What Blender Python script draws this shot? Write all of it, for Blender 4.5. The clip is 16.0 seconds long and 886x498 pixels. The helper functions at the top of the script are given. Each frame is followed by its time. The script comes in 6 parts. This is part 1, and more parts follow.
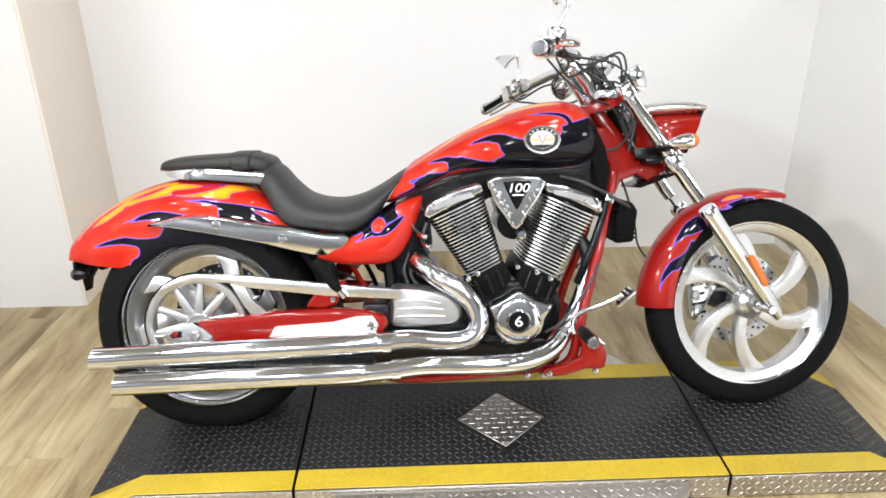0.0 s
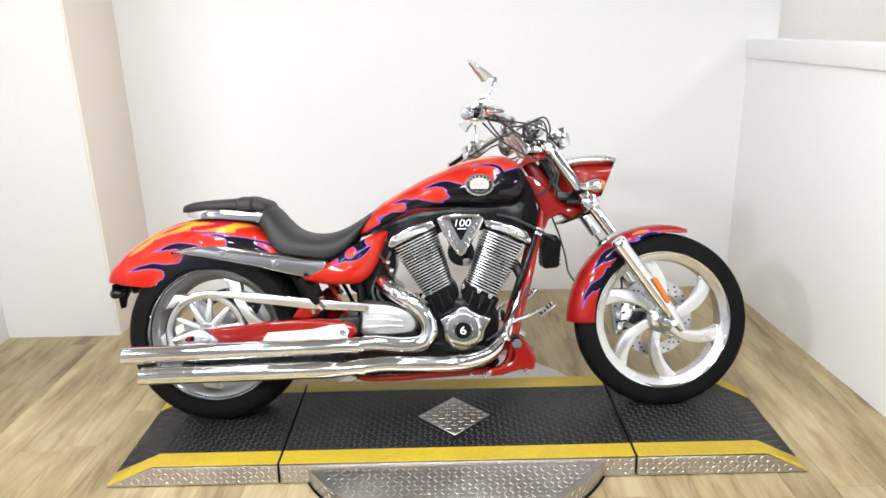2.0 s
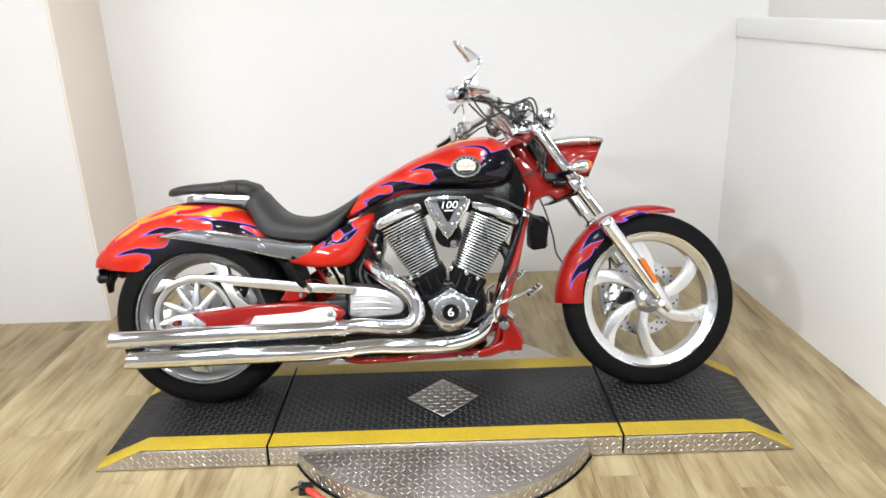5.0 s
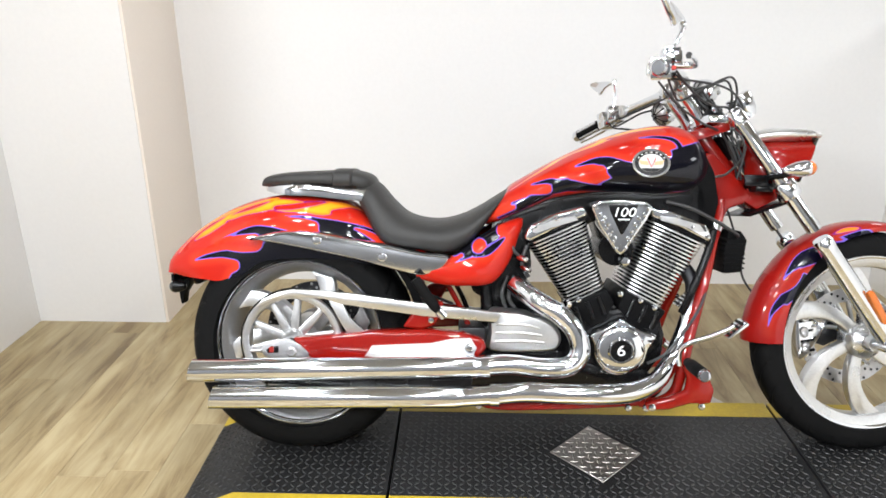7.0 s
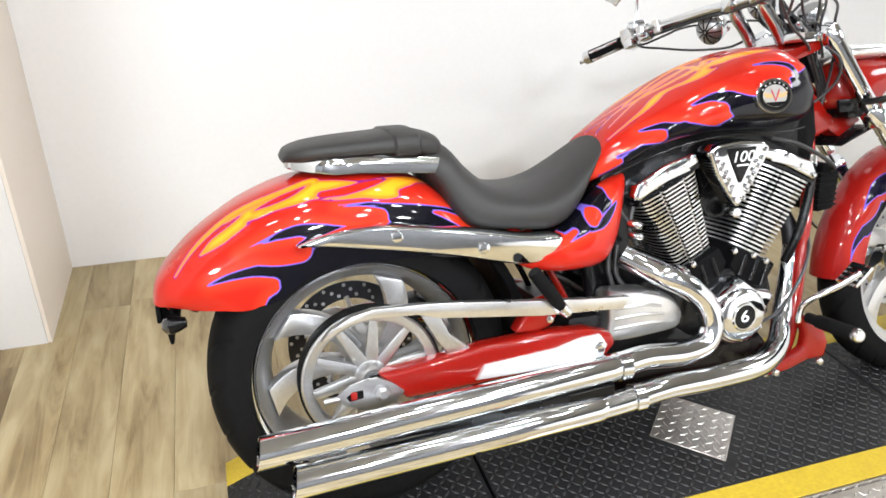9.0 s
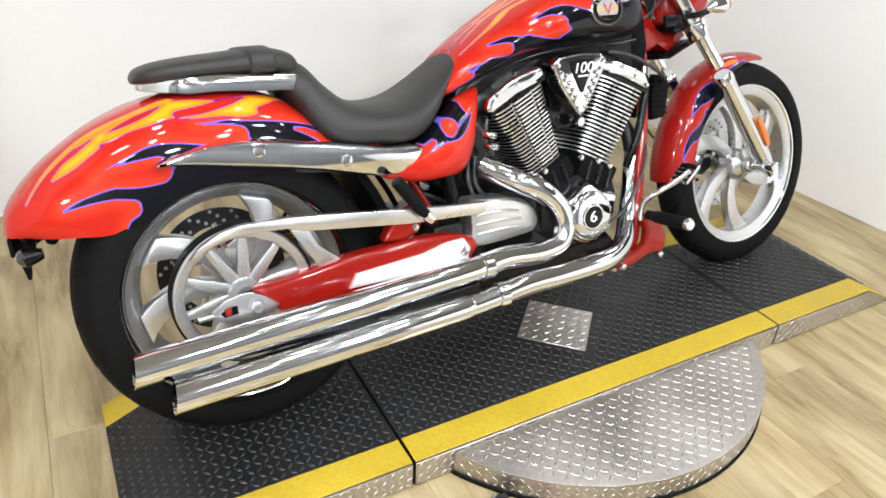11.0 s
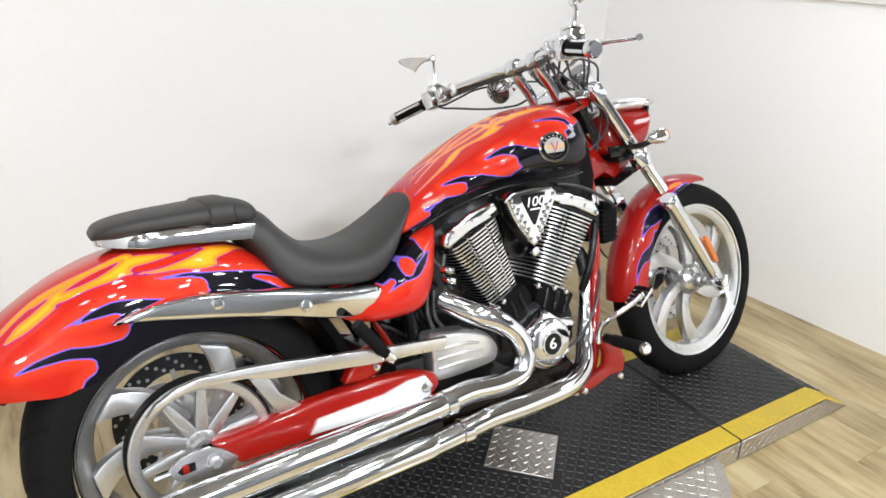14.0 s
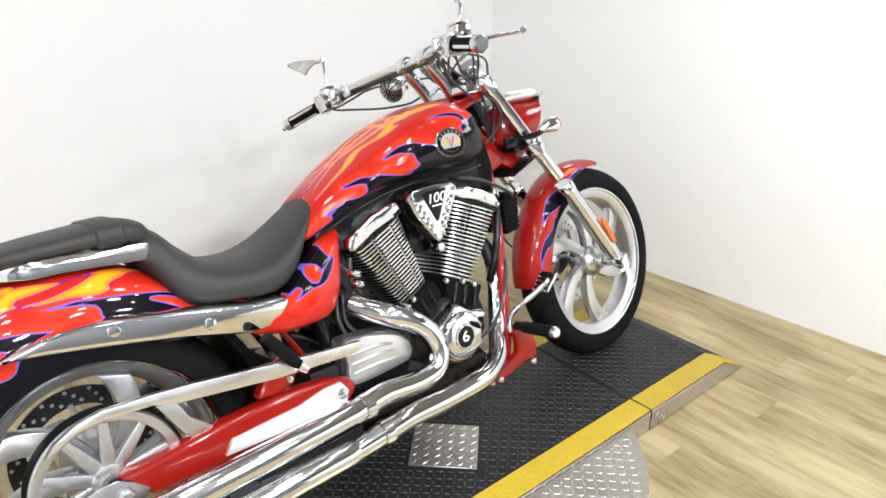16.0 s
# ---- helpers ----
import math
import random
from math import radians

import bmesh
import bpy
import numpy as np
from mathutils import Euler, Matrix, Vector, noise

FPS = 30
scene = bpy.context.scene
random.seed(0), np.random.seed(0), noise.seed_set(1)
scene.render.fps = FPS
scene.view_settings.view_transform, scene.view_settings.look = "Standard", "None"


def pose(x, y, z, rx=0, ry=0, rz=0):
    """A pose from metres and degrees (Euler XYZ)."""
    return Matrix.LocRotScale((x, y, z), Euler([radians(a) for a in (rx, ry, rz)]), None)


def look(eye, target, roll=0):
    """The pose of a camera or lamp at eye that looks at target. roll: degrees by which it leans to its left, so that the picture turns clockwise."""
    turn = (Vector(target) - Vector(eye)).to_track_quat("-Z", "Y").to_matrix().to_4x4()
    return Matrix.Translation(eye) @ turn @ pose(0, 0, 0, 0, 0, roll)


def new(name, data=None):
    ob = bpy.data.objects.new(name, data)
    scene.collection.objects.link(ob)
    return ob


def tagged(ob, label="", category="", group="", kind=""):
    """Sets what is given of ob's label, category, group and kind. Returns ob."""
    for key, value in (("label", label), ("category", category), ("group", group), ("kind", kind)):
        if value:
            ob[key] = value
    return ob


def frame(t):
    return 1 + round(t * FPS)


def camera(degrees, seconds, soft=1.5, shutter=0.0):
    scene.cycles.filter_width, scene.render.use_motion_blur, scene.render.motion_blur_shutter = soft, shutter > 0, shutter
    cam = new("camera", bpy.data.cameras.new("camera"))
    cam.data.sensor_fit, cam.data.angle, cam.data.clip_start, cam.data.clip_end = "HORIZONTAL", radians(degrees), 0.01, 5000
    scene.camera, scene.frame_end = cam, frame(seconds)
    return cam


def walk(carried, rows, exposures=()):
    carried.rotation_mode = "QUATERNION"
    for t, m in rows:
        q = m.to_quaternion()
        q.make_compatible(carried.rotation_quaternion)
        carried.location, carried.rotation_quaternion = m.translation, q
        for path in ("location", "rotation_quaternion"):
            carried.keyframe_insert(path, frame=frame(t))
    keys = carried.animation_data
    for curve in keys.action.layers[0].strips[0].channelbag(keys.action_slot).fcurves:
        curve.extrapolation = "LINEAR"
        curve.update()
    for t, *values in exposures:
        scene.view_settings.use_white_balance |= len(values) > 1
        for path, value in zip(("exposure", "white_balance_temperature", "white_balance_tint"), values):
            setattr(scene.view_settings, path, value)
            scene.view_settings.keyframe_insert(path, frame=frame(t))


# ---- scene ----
cam = camera(64.0, 16.0, 1.65)
PATH = [
    (0, (0.633, -1.947, 1.457), (0.698, -0.113, 0.66), -0.5),
    (0.5, (0.742, -2.268, 1.472), (0.746, -0.367, 0.851), -2.9),
    (1, (0.779, -2.495, 1.489), (0.78, -0.591, 0.876), -2.9),
    (1.5, (0.767, -2.524, 1.493), (0.735, -0.618, 0.89), -1.1),
    (2, (0.864, -2.489, 1.496), (0.852, -0.584, 0.889), -1.5),
    (2.5, (0.931, -2.49, 1.468), (0.926, -0.579, 0.878), -1.4),
    (3, (0.957, -2.483, 1.489), (0.915, -0.583, 0.867), -2.5),
    (3.2, (0.943, -2.497, 1.472), (0.871, -0.592, 0.866), -2.5),
    (5.3, (0.896, -2.486, 1.489), (0.905, -0.596, 0.835), -1.6),
    (5.5, (0.897, -2.498, 1.444), (0.905, -0.601, 0.811), -1.2),
    (6, (0.795, -2.427, 1.383), (0.839, -0.575, 0.63), -1.8),
    (6.5, (0.713, -2.159, 1.383), (0.716, -0.276, 0.712), -2.1),
    (7, (0.478, -1.924, 1.398), (0.415, -0.05, 0.702), -0.1),
    (7.5, (0.295, -1.786, 1.378), (0.511, 0.064, 0.648), -2.6),
    (8, (0.063, -1.544, 1.36), (0.368, 0.263, 0.558), -0.7),
    (8.5, (-0.113, -1.311, 1.357), (0.384, 0.417, 0.481), -1.5),
    (9, (-0.25, -1.295, 1.375), (0.32, 0.377, 0.437), 1.8),
    (9.2, (-0.266, -1.412, 1.341), (0.241, 0.282, 0.406), 0.5),
    (11.3, (-0.264, -1.405, 1.31), (0.621, 0.069, 0.289), 3.3),
    (11.5, (-0.269, -1.411, 1.323), (0.588, 0.099, 0.331), 2.8),
    (12, (-0.279, -1.414, 1.329), (0.552, 0.113, 0.34), 2.4),
    (12.5, (-0.252, -1.384, 1.406), (0.693, 0.165, 0.565), 2.1),
    (13, (-0.252, -1.376, 1.411), (0.694, 0.186, 0.594), 1.0),
    (13.5, (-0.249, -1.376, 1.418), (0.701, 0.193, 0.621), 1.6),
    (14, (-0.242, -1.387, 1.415), (0.756, 0.159, 0.631), 2.4),
    (14.5, (-0.231, -1.403, 1.413), (0.779, 0.147, 0.653), 1.7),
    (15, (-0.225, -1.405, 1.445), (0.836, 0.159, 0.789), 3.3),
    (15.5, (-0.226, -1.42, 1.444), (0.845, 0.142, 0.803), 2.2),
    (16, (-0.23, -1.391, 1.419), (0.97, 0.004, 0.635), 0.6),
]
EXPOSURE = [(0.0, 0.35), (0.5, 0.33), (1.0, 0.31), (2.0, 0.29), (3.0, 0.27), (5.5, 0.21), (6.2, 0.23), (7.0, 0.29), (8.0, 0.35), (9.0, 0.41), (11.5, 0.24), (12.5, 0.19), (13.5, 0.19), (14.5, 0.22), (15.0, 0.26), (16.0, 0.3)]
walk(cam, [(t, look(eye, target, roll)) for t, eye, target, roll in PATH], EXPOSURE)

# ---- light ----
world = bpy.data.worlds.new("world")
scene.world = world
world.use_nodes = True
world.node_tree.nodes["Background"].inputs[0].default_value = (0.9, 0.95, 1.0, 1)
world.node_tree.nodes["Background"].inputs[1].default_value = 0.05
scene.view_settings.exposure = 0.0


def unseen_ceiling_lamp(x, y, z, size, watts, colour=(0.925, 0.962, 1.0)):
    d = bpy.data.lights.new("unseen_ceiling_lamp", "AREA")
    d.shape, d.size, d.energy, d.color = "DISK", size, watts, colour
    ob = new("unseen_ceiling_lamp", d)
    ob.matrix_world = Matrix.Translation((x, y, z))
    return ob


CEILING = 3.0
# The row at y -3.9 and the 1.4 m disks are added fill.
LAMPS = [(x, y, 0.17, (2.5 if y > -1 else 7) * (0.5 if x < -1 else 1)) for x in (-1.2, -0.3, 0.9, 2.1) for y in (-2.5, -1.3, -0.1)] + [(-2.6, -3.9, 0.5, 250), (0.0, -3.9, 0.34, 70), (2.2, -3.9, 0.34, 45)] + [(4.6, -1.0, 1.4, 55), (4.6, 2.4, 1.4, 55)]
for lx, ly, size, lw in LAMPS:
    unseen_ceiling_lamp(lx, ly, CEILING - 0.06, size, lw)
for lx, ly, lw in ((-0.6, -1.9, 20), (1.5, -1.9, 18), (-0.4, -0.7, 9), (1.5, -0.7, 8), (0.9, -3.2, 34)):
    unseen_ceiling_lamp(lx, ly, CEILING - 0.05, 0.24, lw)


# ---- materials ----
def material(name, base, rough=0.5, metal=0.0, coat=0.0, spec=0.5):
    m = bpy.data.materials.new(name)
    m.use_nodes = True
    b = m.node_tree.nodes["Principled BSDF"]
    b.inputs["Base Color"].default_value = (*base, 1)
    b.inputs["Roughness"].default_value = rough
    b.inputs["Metallic"].default_value = metal
    b.inputs["Coat Weight"].default_value = coat
    b.inputs["Coat Roughness"].default_value = 0.04
    b.inputs["Specular IOR Level"].default_value = spec
    return m


def node(m, kind, **values):
    n = m.node_tree.nodes.new(kind)
    for k, v in values.items():
        n.inputs[k.replace("_", " ")].default_value = v
    return n


def join(m, a, b):
    m.node_tree.links.new(a, b)


def bsdf(m):
    return m.node_tree.nodes["Principled BSDF"]


def ramp(m, source, stops):
    r = m.node_tree.nodes.new("ShaderNodeValToRGB")
    e = r.color_ramp.elements
    while len(e) < len(stops):
        e.new(0.5)
    for el, (p, c) in zip(e, stops):
        el.position, el.color = p, (*c, 1)
    join(m, source, r.inputs[0])
    return r


def coords(m, scale=(1, 1, 1)):
    c = m.node_tree.nodes.new("ShaderNodeTexCoord")
    p = m.node_tree.nodes.new("ShaderNodeMapping")
    p.inputs["Scale"].default_value = scale
    join(m, c.outputs["Object"], p.inputs[0])
    return p.outputs[0]


def vary(m, base, amount=0.12, scale=6.0, fine=90.0, rough=None, bump=0.0, bump_scale=None, stretch=(1, 1, 1)):
    """Colour at two scales, uneven gloss and a fine relief."""
    xyz = coords(m, stretch)
    big, small = node(m, "ShaderNodeTexNoise", Scale=scale, Detail=4.0), node(m, "ShaderNodeTexNoise", Scale=fine, Detail=3.0)
    join(m, xyz, big.inputs["Vector"]), join(m, xyz, small.inputs["Vector"])
    mix = m.node_tree.nodes.new("ShaderNodeMath")
    mix.operation = "MULTIPLY_ADD"
    mix.inputs[1].default_value = 0.5
    half = m.node_tree.nodes.new("ShaderNodeMath")
    half.operation = "MULTIPLY"
    half.inputs[1].default_value = 0.5
    join(m, big.outputs[0], half.inputs[0])
    join(m, small.outputs[0], mix.inputs[0]), join(m, half.outputs[0], mix.inputs[2])
    lo, hi = [c * (1 - amount) for c in base], [min(1, c * (1 + amount)) for c in base]
    r = ramp(m, mix.outputs[0], [(0.3, lo), (0.7, hi)])
    join(m, r.outputs[0], bsdf(m).inputs["Base Color"])
    if rough:
        rr = ramp(m, big.outputs[0], [(0.3, (rough[0],) * 3), (0.7, (rough[1],) * 3)])
        join(m, rr.outputs[0], bsdf(m).inputs["Roughness"])
    if bump:
        bp = node(m, "ShaderNodeBump", Strength=bump, Distance=0.002)
        src = node(m, "ShaderNodeTexNoise", Scale=bump_scale or fine, Detail=4.0)
        join(m, xyz, src.inputs["Vector"])
        join(m, src.outputs[0], bp.inputs["Height"])
        join(m, bp.outputs[0], bsdf(m).inputs["Normal"])
    return m


WALL = vary(material("wall_paint", (0.8, 0.79, 0.785), 0.6), (0.8, 0.79, 0.785), 0.02, 0.8, 60, (0.5, 0.65), 0.08, 240)
# The wall white made lighter: light from the left put into the partition's colour.
HALF_WALL = vary(material("lit_wall_paint", (0.87, 0.865, 0.86), 0.55), (0.87, 0.865, 0.86), 0.02, 0.8, 60, (0.45, 0.6), 0.08, 240)
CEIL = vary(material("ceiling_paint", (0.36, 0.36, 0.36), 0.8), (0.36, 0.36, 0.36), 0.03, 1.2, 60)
GREY_WALL = vary(material("grey_wall_paint", (0.8, 0.78, 0.76), 0.7), (0.8, 0.78, 0.76), 0.05, 0.8, 60)
# For unseen walls, toned dark to shape the reflections in chrome and paint.
DIM_WALL = vary(material("unseen_wall_grey", (0.11, 0.11, 0.115), 0.7), (0.11, 0.11, 0.115), 0.1, 0.8, 60)
CHROME = vary(material("chrome", (0.75, 0.77, 0.8), 0.04, 1.0), (0.75, 0.77, 0.8), 0.03, 8, 60, (0.05, 0.1))
SATIN = vary(material("machined_aluminium", (0.75, 0.75, 0.75), 0.3, 1.0), (0.76, 0.76, 0.76), 0.06, 9, 120, (0.24, 0.38), 0.05, 300)
WHITE_METAL = vary(material("brushed_aluminium", (0.8, 0.8, 0.8), 0.35, 1.0), (0.68, 0.685, 0.692), 0.1, 7, 160, (0.22, 0.38), 0.03, 300)
DARK_METAL = vary(material("dark_metal", (0.03, 0.03, 0.033), 0.35, 0.7), (0.03, 0.03, 0.033), 0.2, 12, 120, (0.3, 0.5))
BRUSHED = vary(material("satin_aluminium", (0.68, 0.68, 0.68), 0.35, 1.0), (0.6, 0.602, 0.61), 0.1, 7, 160, (0.28, 0.42), 0.05, 300)
CAST_METAL = vary(material("bright_cast_aluminium", (0.78, 0.78, 0.775), 0.5, 0.7), (0.78, 0.78, 0.775), 0.06, 9, 140, (0.45, 0.6), 0.05, 260)
STEEL = vary(material("steel", (0.5, 0.5, 0.5), 0.3, 1.0), (0.5, 0.5, 0.51), 0.12, 20, 120, (0.25, 0.45))
BLACK = vary(material("black_enamel", (0.004, 0.004, 0.004), 0.2, spec=0.25), (0.004, 0.004, 0.0045), 0.3, 10, 120, (0.16, 0.32))
PLASTIC = vary(material("black_plastic", (0.008, 0.008, 0.008), 0.5, spec=0.06), (0.004, 0.004, 0.0044), 0.2, 14, 120, (0.4, 0.6), 0.1, 400)
RUBBER = vary(material("tyre_rubber", (0.007, 0.007, 0.0075), 0.65, spec=0.06), (0.006, 0.006, 0.0062), 0.25, 7, 70, (0.5, 0.72), 0.2, 260)
LEATHER = vary(material("seat_vinyl", (0.05, 0.048, 0.047), 0.5, spec=0.35), (0.027, 0.026, 0.025), 0.15, 7, 160, (0.42, 0.55), 0.35, 420)
RED = vary(material("red_gloss_paint", (0.42, 0.012, 0.004), 0.3, 0.0, 0.75, 0.1), (0.235, 0.007, 0.004), 0.12, 5, 300, (0.2, 0.28))
MAT_RUBBER = vary(material("ramp_rubber", (0.013, 0.013, 0.013), 0.5, spec=0.4), (0.009, 0.009, 0.0094), 0.35, 4, 90, (0.38, 0.6), 0.3, 200)
# Lozenges lighter than the mat: their sheen is put into the base colour.
TREAD_RUBBER = vary(material("sheen_ramp_rubber", (0.03, 0.03, 0.03), 0.45, spec=0.4), (0.023, 0.023, 0.023), 0.5, 3, 60, (0.36, 0.55))
YELLOW = vary(material("yellow_paint", (0.75, 0.52, 0.03), 0.5), (0.45, 0.315, 0.02), 0.2, 7, 120, (0.4, 0.6), 0.15, 160)
PLATE = vary(material("tread_plate_aluminium", (0.5, 0.47, 0.44), 0.4, 1.0), (0.5, 0.47, 0.44), 0.22, 4, 90, (0.34, 0.52), 0.1, 160)
TREAD_METAL = vary(material("worn_tread_tops", (0.52, 0.495, 0.465), 0.42, 1.0), (0.52, 0.495, 0.465), 0.2, 6, 120, (0.36, 0.5))
AMBER = material("amber_plastic", (0.5, 0.12, 0.008), 0.25, 0.0, 0.5)
GLASS_DARK = material("smoked_dial", (0.02, 0.02, 0.02), 0.08, 0.0, 1.0)
CABLE = vary(material("cable_sheath", (0.025, 0.025, 0.026), 0.4), (0.025, 0.025, 0.026), 0.2, 20, 120)
WHITE_INK = material("white_print", (0.8, 0.8, 0.8), 0.5)
SOFT_RED = vary(material("red_grip_plastic", (0.5, 0.03, 0.02), 0.45), (0.5, 0.03, 0.02), 0.1, 20, 120)


def plank_material():
    m = material("oak_laminate", (0.42, 0.3, 0.18), 0.4)
    info = m.node_tree.nodes.new("ShaderNodeObjectInfo")
    c = m.node_tree.nodes.new("ShaderNodeTexCoord")
    shift = m.node_tree.nodes.new("ShaderNodeVectorMath")
    shift.operation = "MULTIPLY_ADD"
    shift.inputs[1].default_value = (9, 37, 3)
    join(m, info.outputs["Random"], shift.inputs[0]), join(m, c.outputs["Object"], shift.inputs[2])
    p = m.node_tree.nodes.new("ShaderNodeMapping")
    p.inputs["Scale"].default_value = (9, 1.0, 1)
    join(m, shift.outputs[0], p.inputs[0])
    grain = node(m, "ShaderNodeTexNoise", Scale=2.6, Detail=10.0, Roughness=0.68, Distortion=0.8)
    join(m, p.outputs[0], grain.inputs["Vector"])
    p2 = m.node_tree.nodes.new("ShaderNodeMapping")
    p2.inputs["Scale"].default_value = (6, 1.5, 1)
    join(m, shift.outputs[0], p2.inputs[0])
    blot = node(m, "ShaderNodeTexNoise", Scale=1.6, Detail=3.0)
    join(m, p2.outputs[0], blot.inputs["Vector"])
    mix = m.node_tree.nodes.new("ShaderNodeMix")
    mix.data_type = "FLOAT"
    mix.inputs[0].default_value = 0.5
    join(m, grain.outputs[0], mix.inputs[2]), join(m, blot.outputs[0], mix.inputs[3])
    tone = ramp(m, mix.outputs[0], [(0.37, (0.165, 0.112, 0.052)), (0.48, (0.31, 0.238, 0.128)), (0.6, (0.41, 0.335, 0.2))])
    hsv = node(m, "ShaderNodeHueSaturation", Saturation=1.05)
    val = m.node_tree.nodes.new("ShaderNodeMapRange")
    val.inputs["To Min"].default_value, val.inputs["To Max"].default_value = 0.88, 1.1
    join(m, info.outputs["Random"], val.inputs[0]), join(m, val.outputs[0], hsv.inputs["Value"])
    join(m, tone.outputs[0], hsv.inputs["Color"]), join(m, hsv.outputs[0], bsdf(m).inputs["Base Color"])
    rr = ramp(m, blot.outputs[0], [(0.3, (0.3,) * 3), (0.7, (0.45,) * 3)])
    join(m, rr.outputs[0], bsdf(m).inputs["Roughness"])
    bp = node(m, "ShaderNodeBump", Strength=0.15, Distance=0.002)
    join(m, grain.outputs[0], bp.inputs["Height"]), join(m, bp.outputs[0], bsdf(m).inputs["Normal"])
    return m


OAK = plank_material()
GAP = material("floor_gap", (0.2, 0.155, 0.1), 0.7)


# ---- mesh helpers ----
def finish(name, bm, mat, smooth=True, angle=40):
    me = bpy.data.meshes.new(name)
    bm.normal_update()
    if smooth:
        for f in bm.faces:
            f.smooth = True
        lim = radians(angle)
        for e in bm.edges:
            if len(e.link_faces) == 2 and e.calc_face_angle(0) > lim:
                e.smooth = False
    bm.to_mesh(me)
    bm.free()
    for one in mat if isinstance(mat, (list, tuple)) else (mat,):
        me.materials.append(one)
    return me


def part(name, bm, mat, parent, label="", angle=40):
    ob = new(name, finish(name, bm, mat, True, angle))
    ob.parent = parent
    return tagged(ob, label)


def thing(name, bm, mat, label, category, group="", kind="", angle=40):
    return tagged(new(name, finish(name, bm, mat, True, angle)), label, category, group, kind)


def empty(name, m, label="", category="", group="", kind=""):
    ob = new(name)
    ob.empty_display_size = 0.1
    ob.matrix_world = m
    return tagged(ob, label, category, group, kind)


def bevel(bm, width, segments=2, angle=35):
    if width <= 0:
        return bm
    bm.normal_update()
    edges = [e for e in bm.edges if len(e.link_faces) == 2 and e.calc_face_angle(0) > radians(angle)]
    if edges:
        bmesh.ops.bevel(bm, geom=edges, offset=width, segments=segments, profile=0.6, affect="EDGES", clamp_overlap=True)
    return bm


def box(x0, x1, y0, y1, z0, z1, round_by=0.0, segments=2, into=None):
    bm = into or bmesh.new()
    v = [bm.verts.new((x, y, z)) for x in (x0, x1) for y in (y0, y1) for z in (z0, z1)]
    for a in ((0, 1, 3, 2), (4, 6, 7, 5), (0, 4, 5, 1), (2, 3, 7, 6), (0, 2, 6, 4), (1, 5, 7, 3)):
        bm.faces.new([v[i] for i in a])
    if into is None:
        bmesh.ops.recalc_face_normals(bm, faces=bm.faces)
        bevel(bm, round_by, segments)
    return bm


def spline(points, steps=6, closed=False):
    """Catmull-Rom through points of any dimension."""
    p = [np.array(q, float) for q in points]
    n, out = len(p), []
    for i in range(n if closed else n - 1):
        a, b, c, d = (p[(i + k) % n] if closed else p[min(max(i + k, 0), n - 1)] for k in (-1, 0, 1, 2))
        for s in range(steps):
            t = s / steps
            out.append(0.5 * (2 * b + (c - a) * t + (2 * a - 5 * b + 4 * c - d) * t * t + (3 * b - a - 3 * c + d) * t**3))
    if not closed:
        out.append(p[-1])
    return out


def prism(outline, v0, v1, round_by=0.004, segments=2, smooth=0, into=None):
    """A plate with this outline in (x, z), from v0 to v1 across."""
    pts = spline(outline, smooth, True) if smooth else outline
    bm = bmesh.new()
    a = [bm.verts.new((p[0], v0, p[1])) for p in pts]
    b = [bm.verts.new((p[0], v1, p[1])) for p in pts]
    bm.faces.new(a), bm.faces.new(b[::-1])
    for i in range(len(pts)):
        bm.faces.new((a[i], a[i - 1], b[i - 1], b[i]))
    bmesh.ops.recalc_face_normals(bm, faces=bm.faces)
    return bevel(bm, round_by, segments, 25)


def dome(outline, y0, y1, rise, smooth=0, rings=7, pow=2.0):
    """A plate with this outline in (x, z) from y0 to y1, whose outer side swells by rise."""
    pts = [tuple(p) for p in (spline(outline, smooth, True) if smooth else outline)]
    n = len(pts)
    nrm = []
    area = sum(pts[i - 1][0] * pts[i][1] - pts[i][0] * pts[i - 1][1] for i in range(n))
    for i in range(n):
        dx, dz = pts[(i + 1) % n][0] - pts[i - 1][0], pts[(i + 1) % n][1] - pts[i - 1][1]
        l = math.hypot(dx, dz) or 1
        s = 1 if area > 0 else -1
        nrm.append((-dz / l * s, dx / l * s))
    cx, cz = sum(p[0] for p in pts) / n, sum(p[1] for p in pts) / n
    out = 1 if y1 > y0 else -1
    bm = bmesh.new()
    rows = [[bm.verts.new((p[0], y0, p[1])) for p in pts], [bm.verts.new((p[0], y1 - out * rise, p[1])) for p in pts]]
    for k in range(1, rings + 1):
        t = k / rings
        inset = 0.5 * rise * t
        rows.append([bm.verts.new((p[0] + q[0] * inset, y1 - out * rise * (1 - t) ** pow, p[1] + q[1] * inset)) for p, q in zip(pts, nrm)])
    for a, b in zip(rows, rows[1:]):
        for i in range(n):
            bm.faces.new((a[i - 1], a[i], b[i], b[i - 1]))
    bm.faces.new(rows[0]), bm.faces.new(rows[-1])
    bmesh.ops.recalc_face_normals(bm, faces=bm.faces)
    return bm


def skin(rings, caps=True, closed=True):
    bm = bmesh.new()
    rows = [[bm.verts.new(tuple(p)) for p in r] for r in rings]
    n = len(rows[0])
    for a, b in zip(rows, rows[1:]):
        for i in range(n if closed else n - 1):
            j = (i + 1) % n
            bm.faces.new((a[i], a[j], b[j], b[i]))
    if caps:
        bm.faces.new(rows[0][::-1]), bm.faces.new(rows[-1])
    bmesh.ops.recalc_face_normals(bm, faces=bm.faces)
    return bm


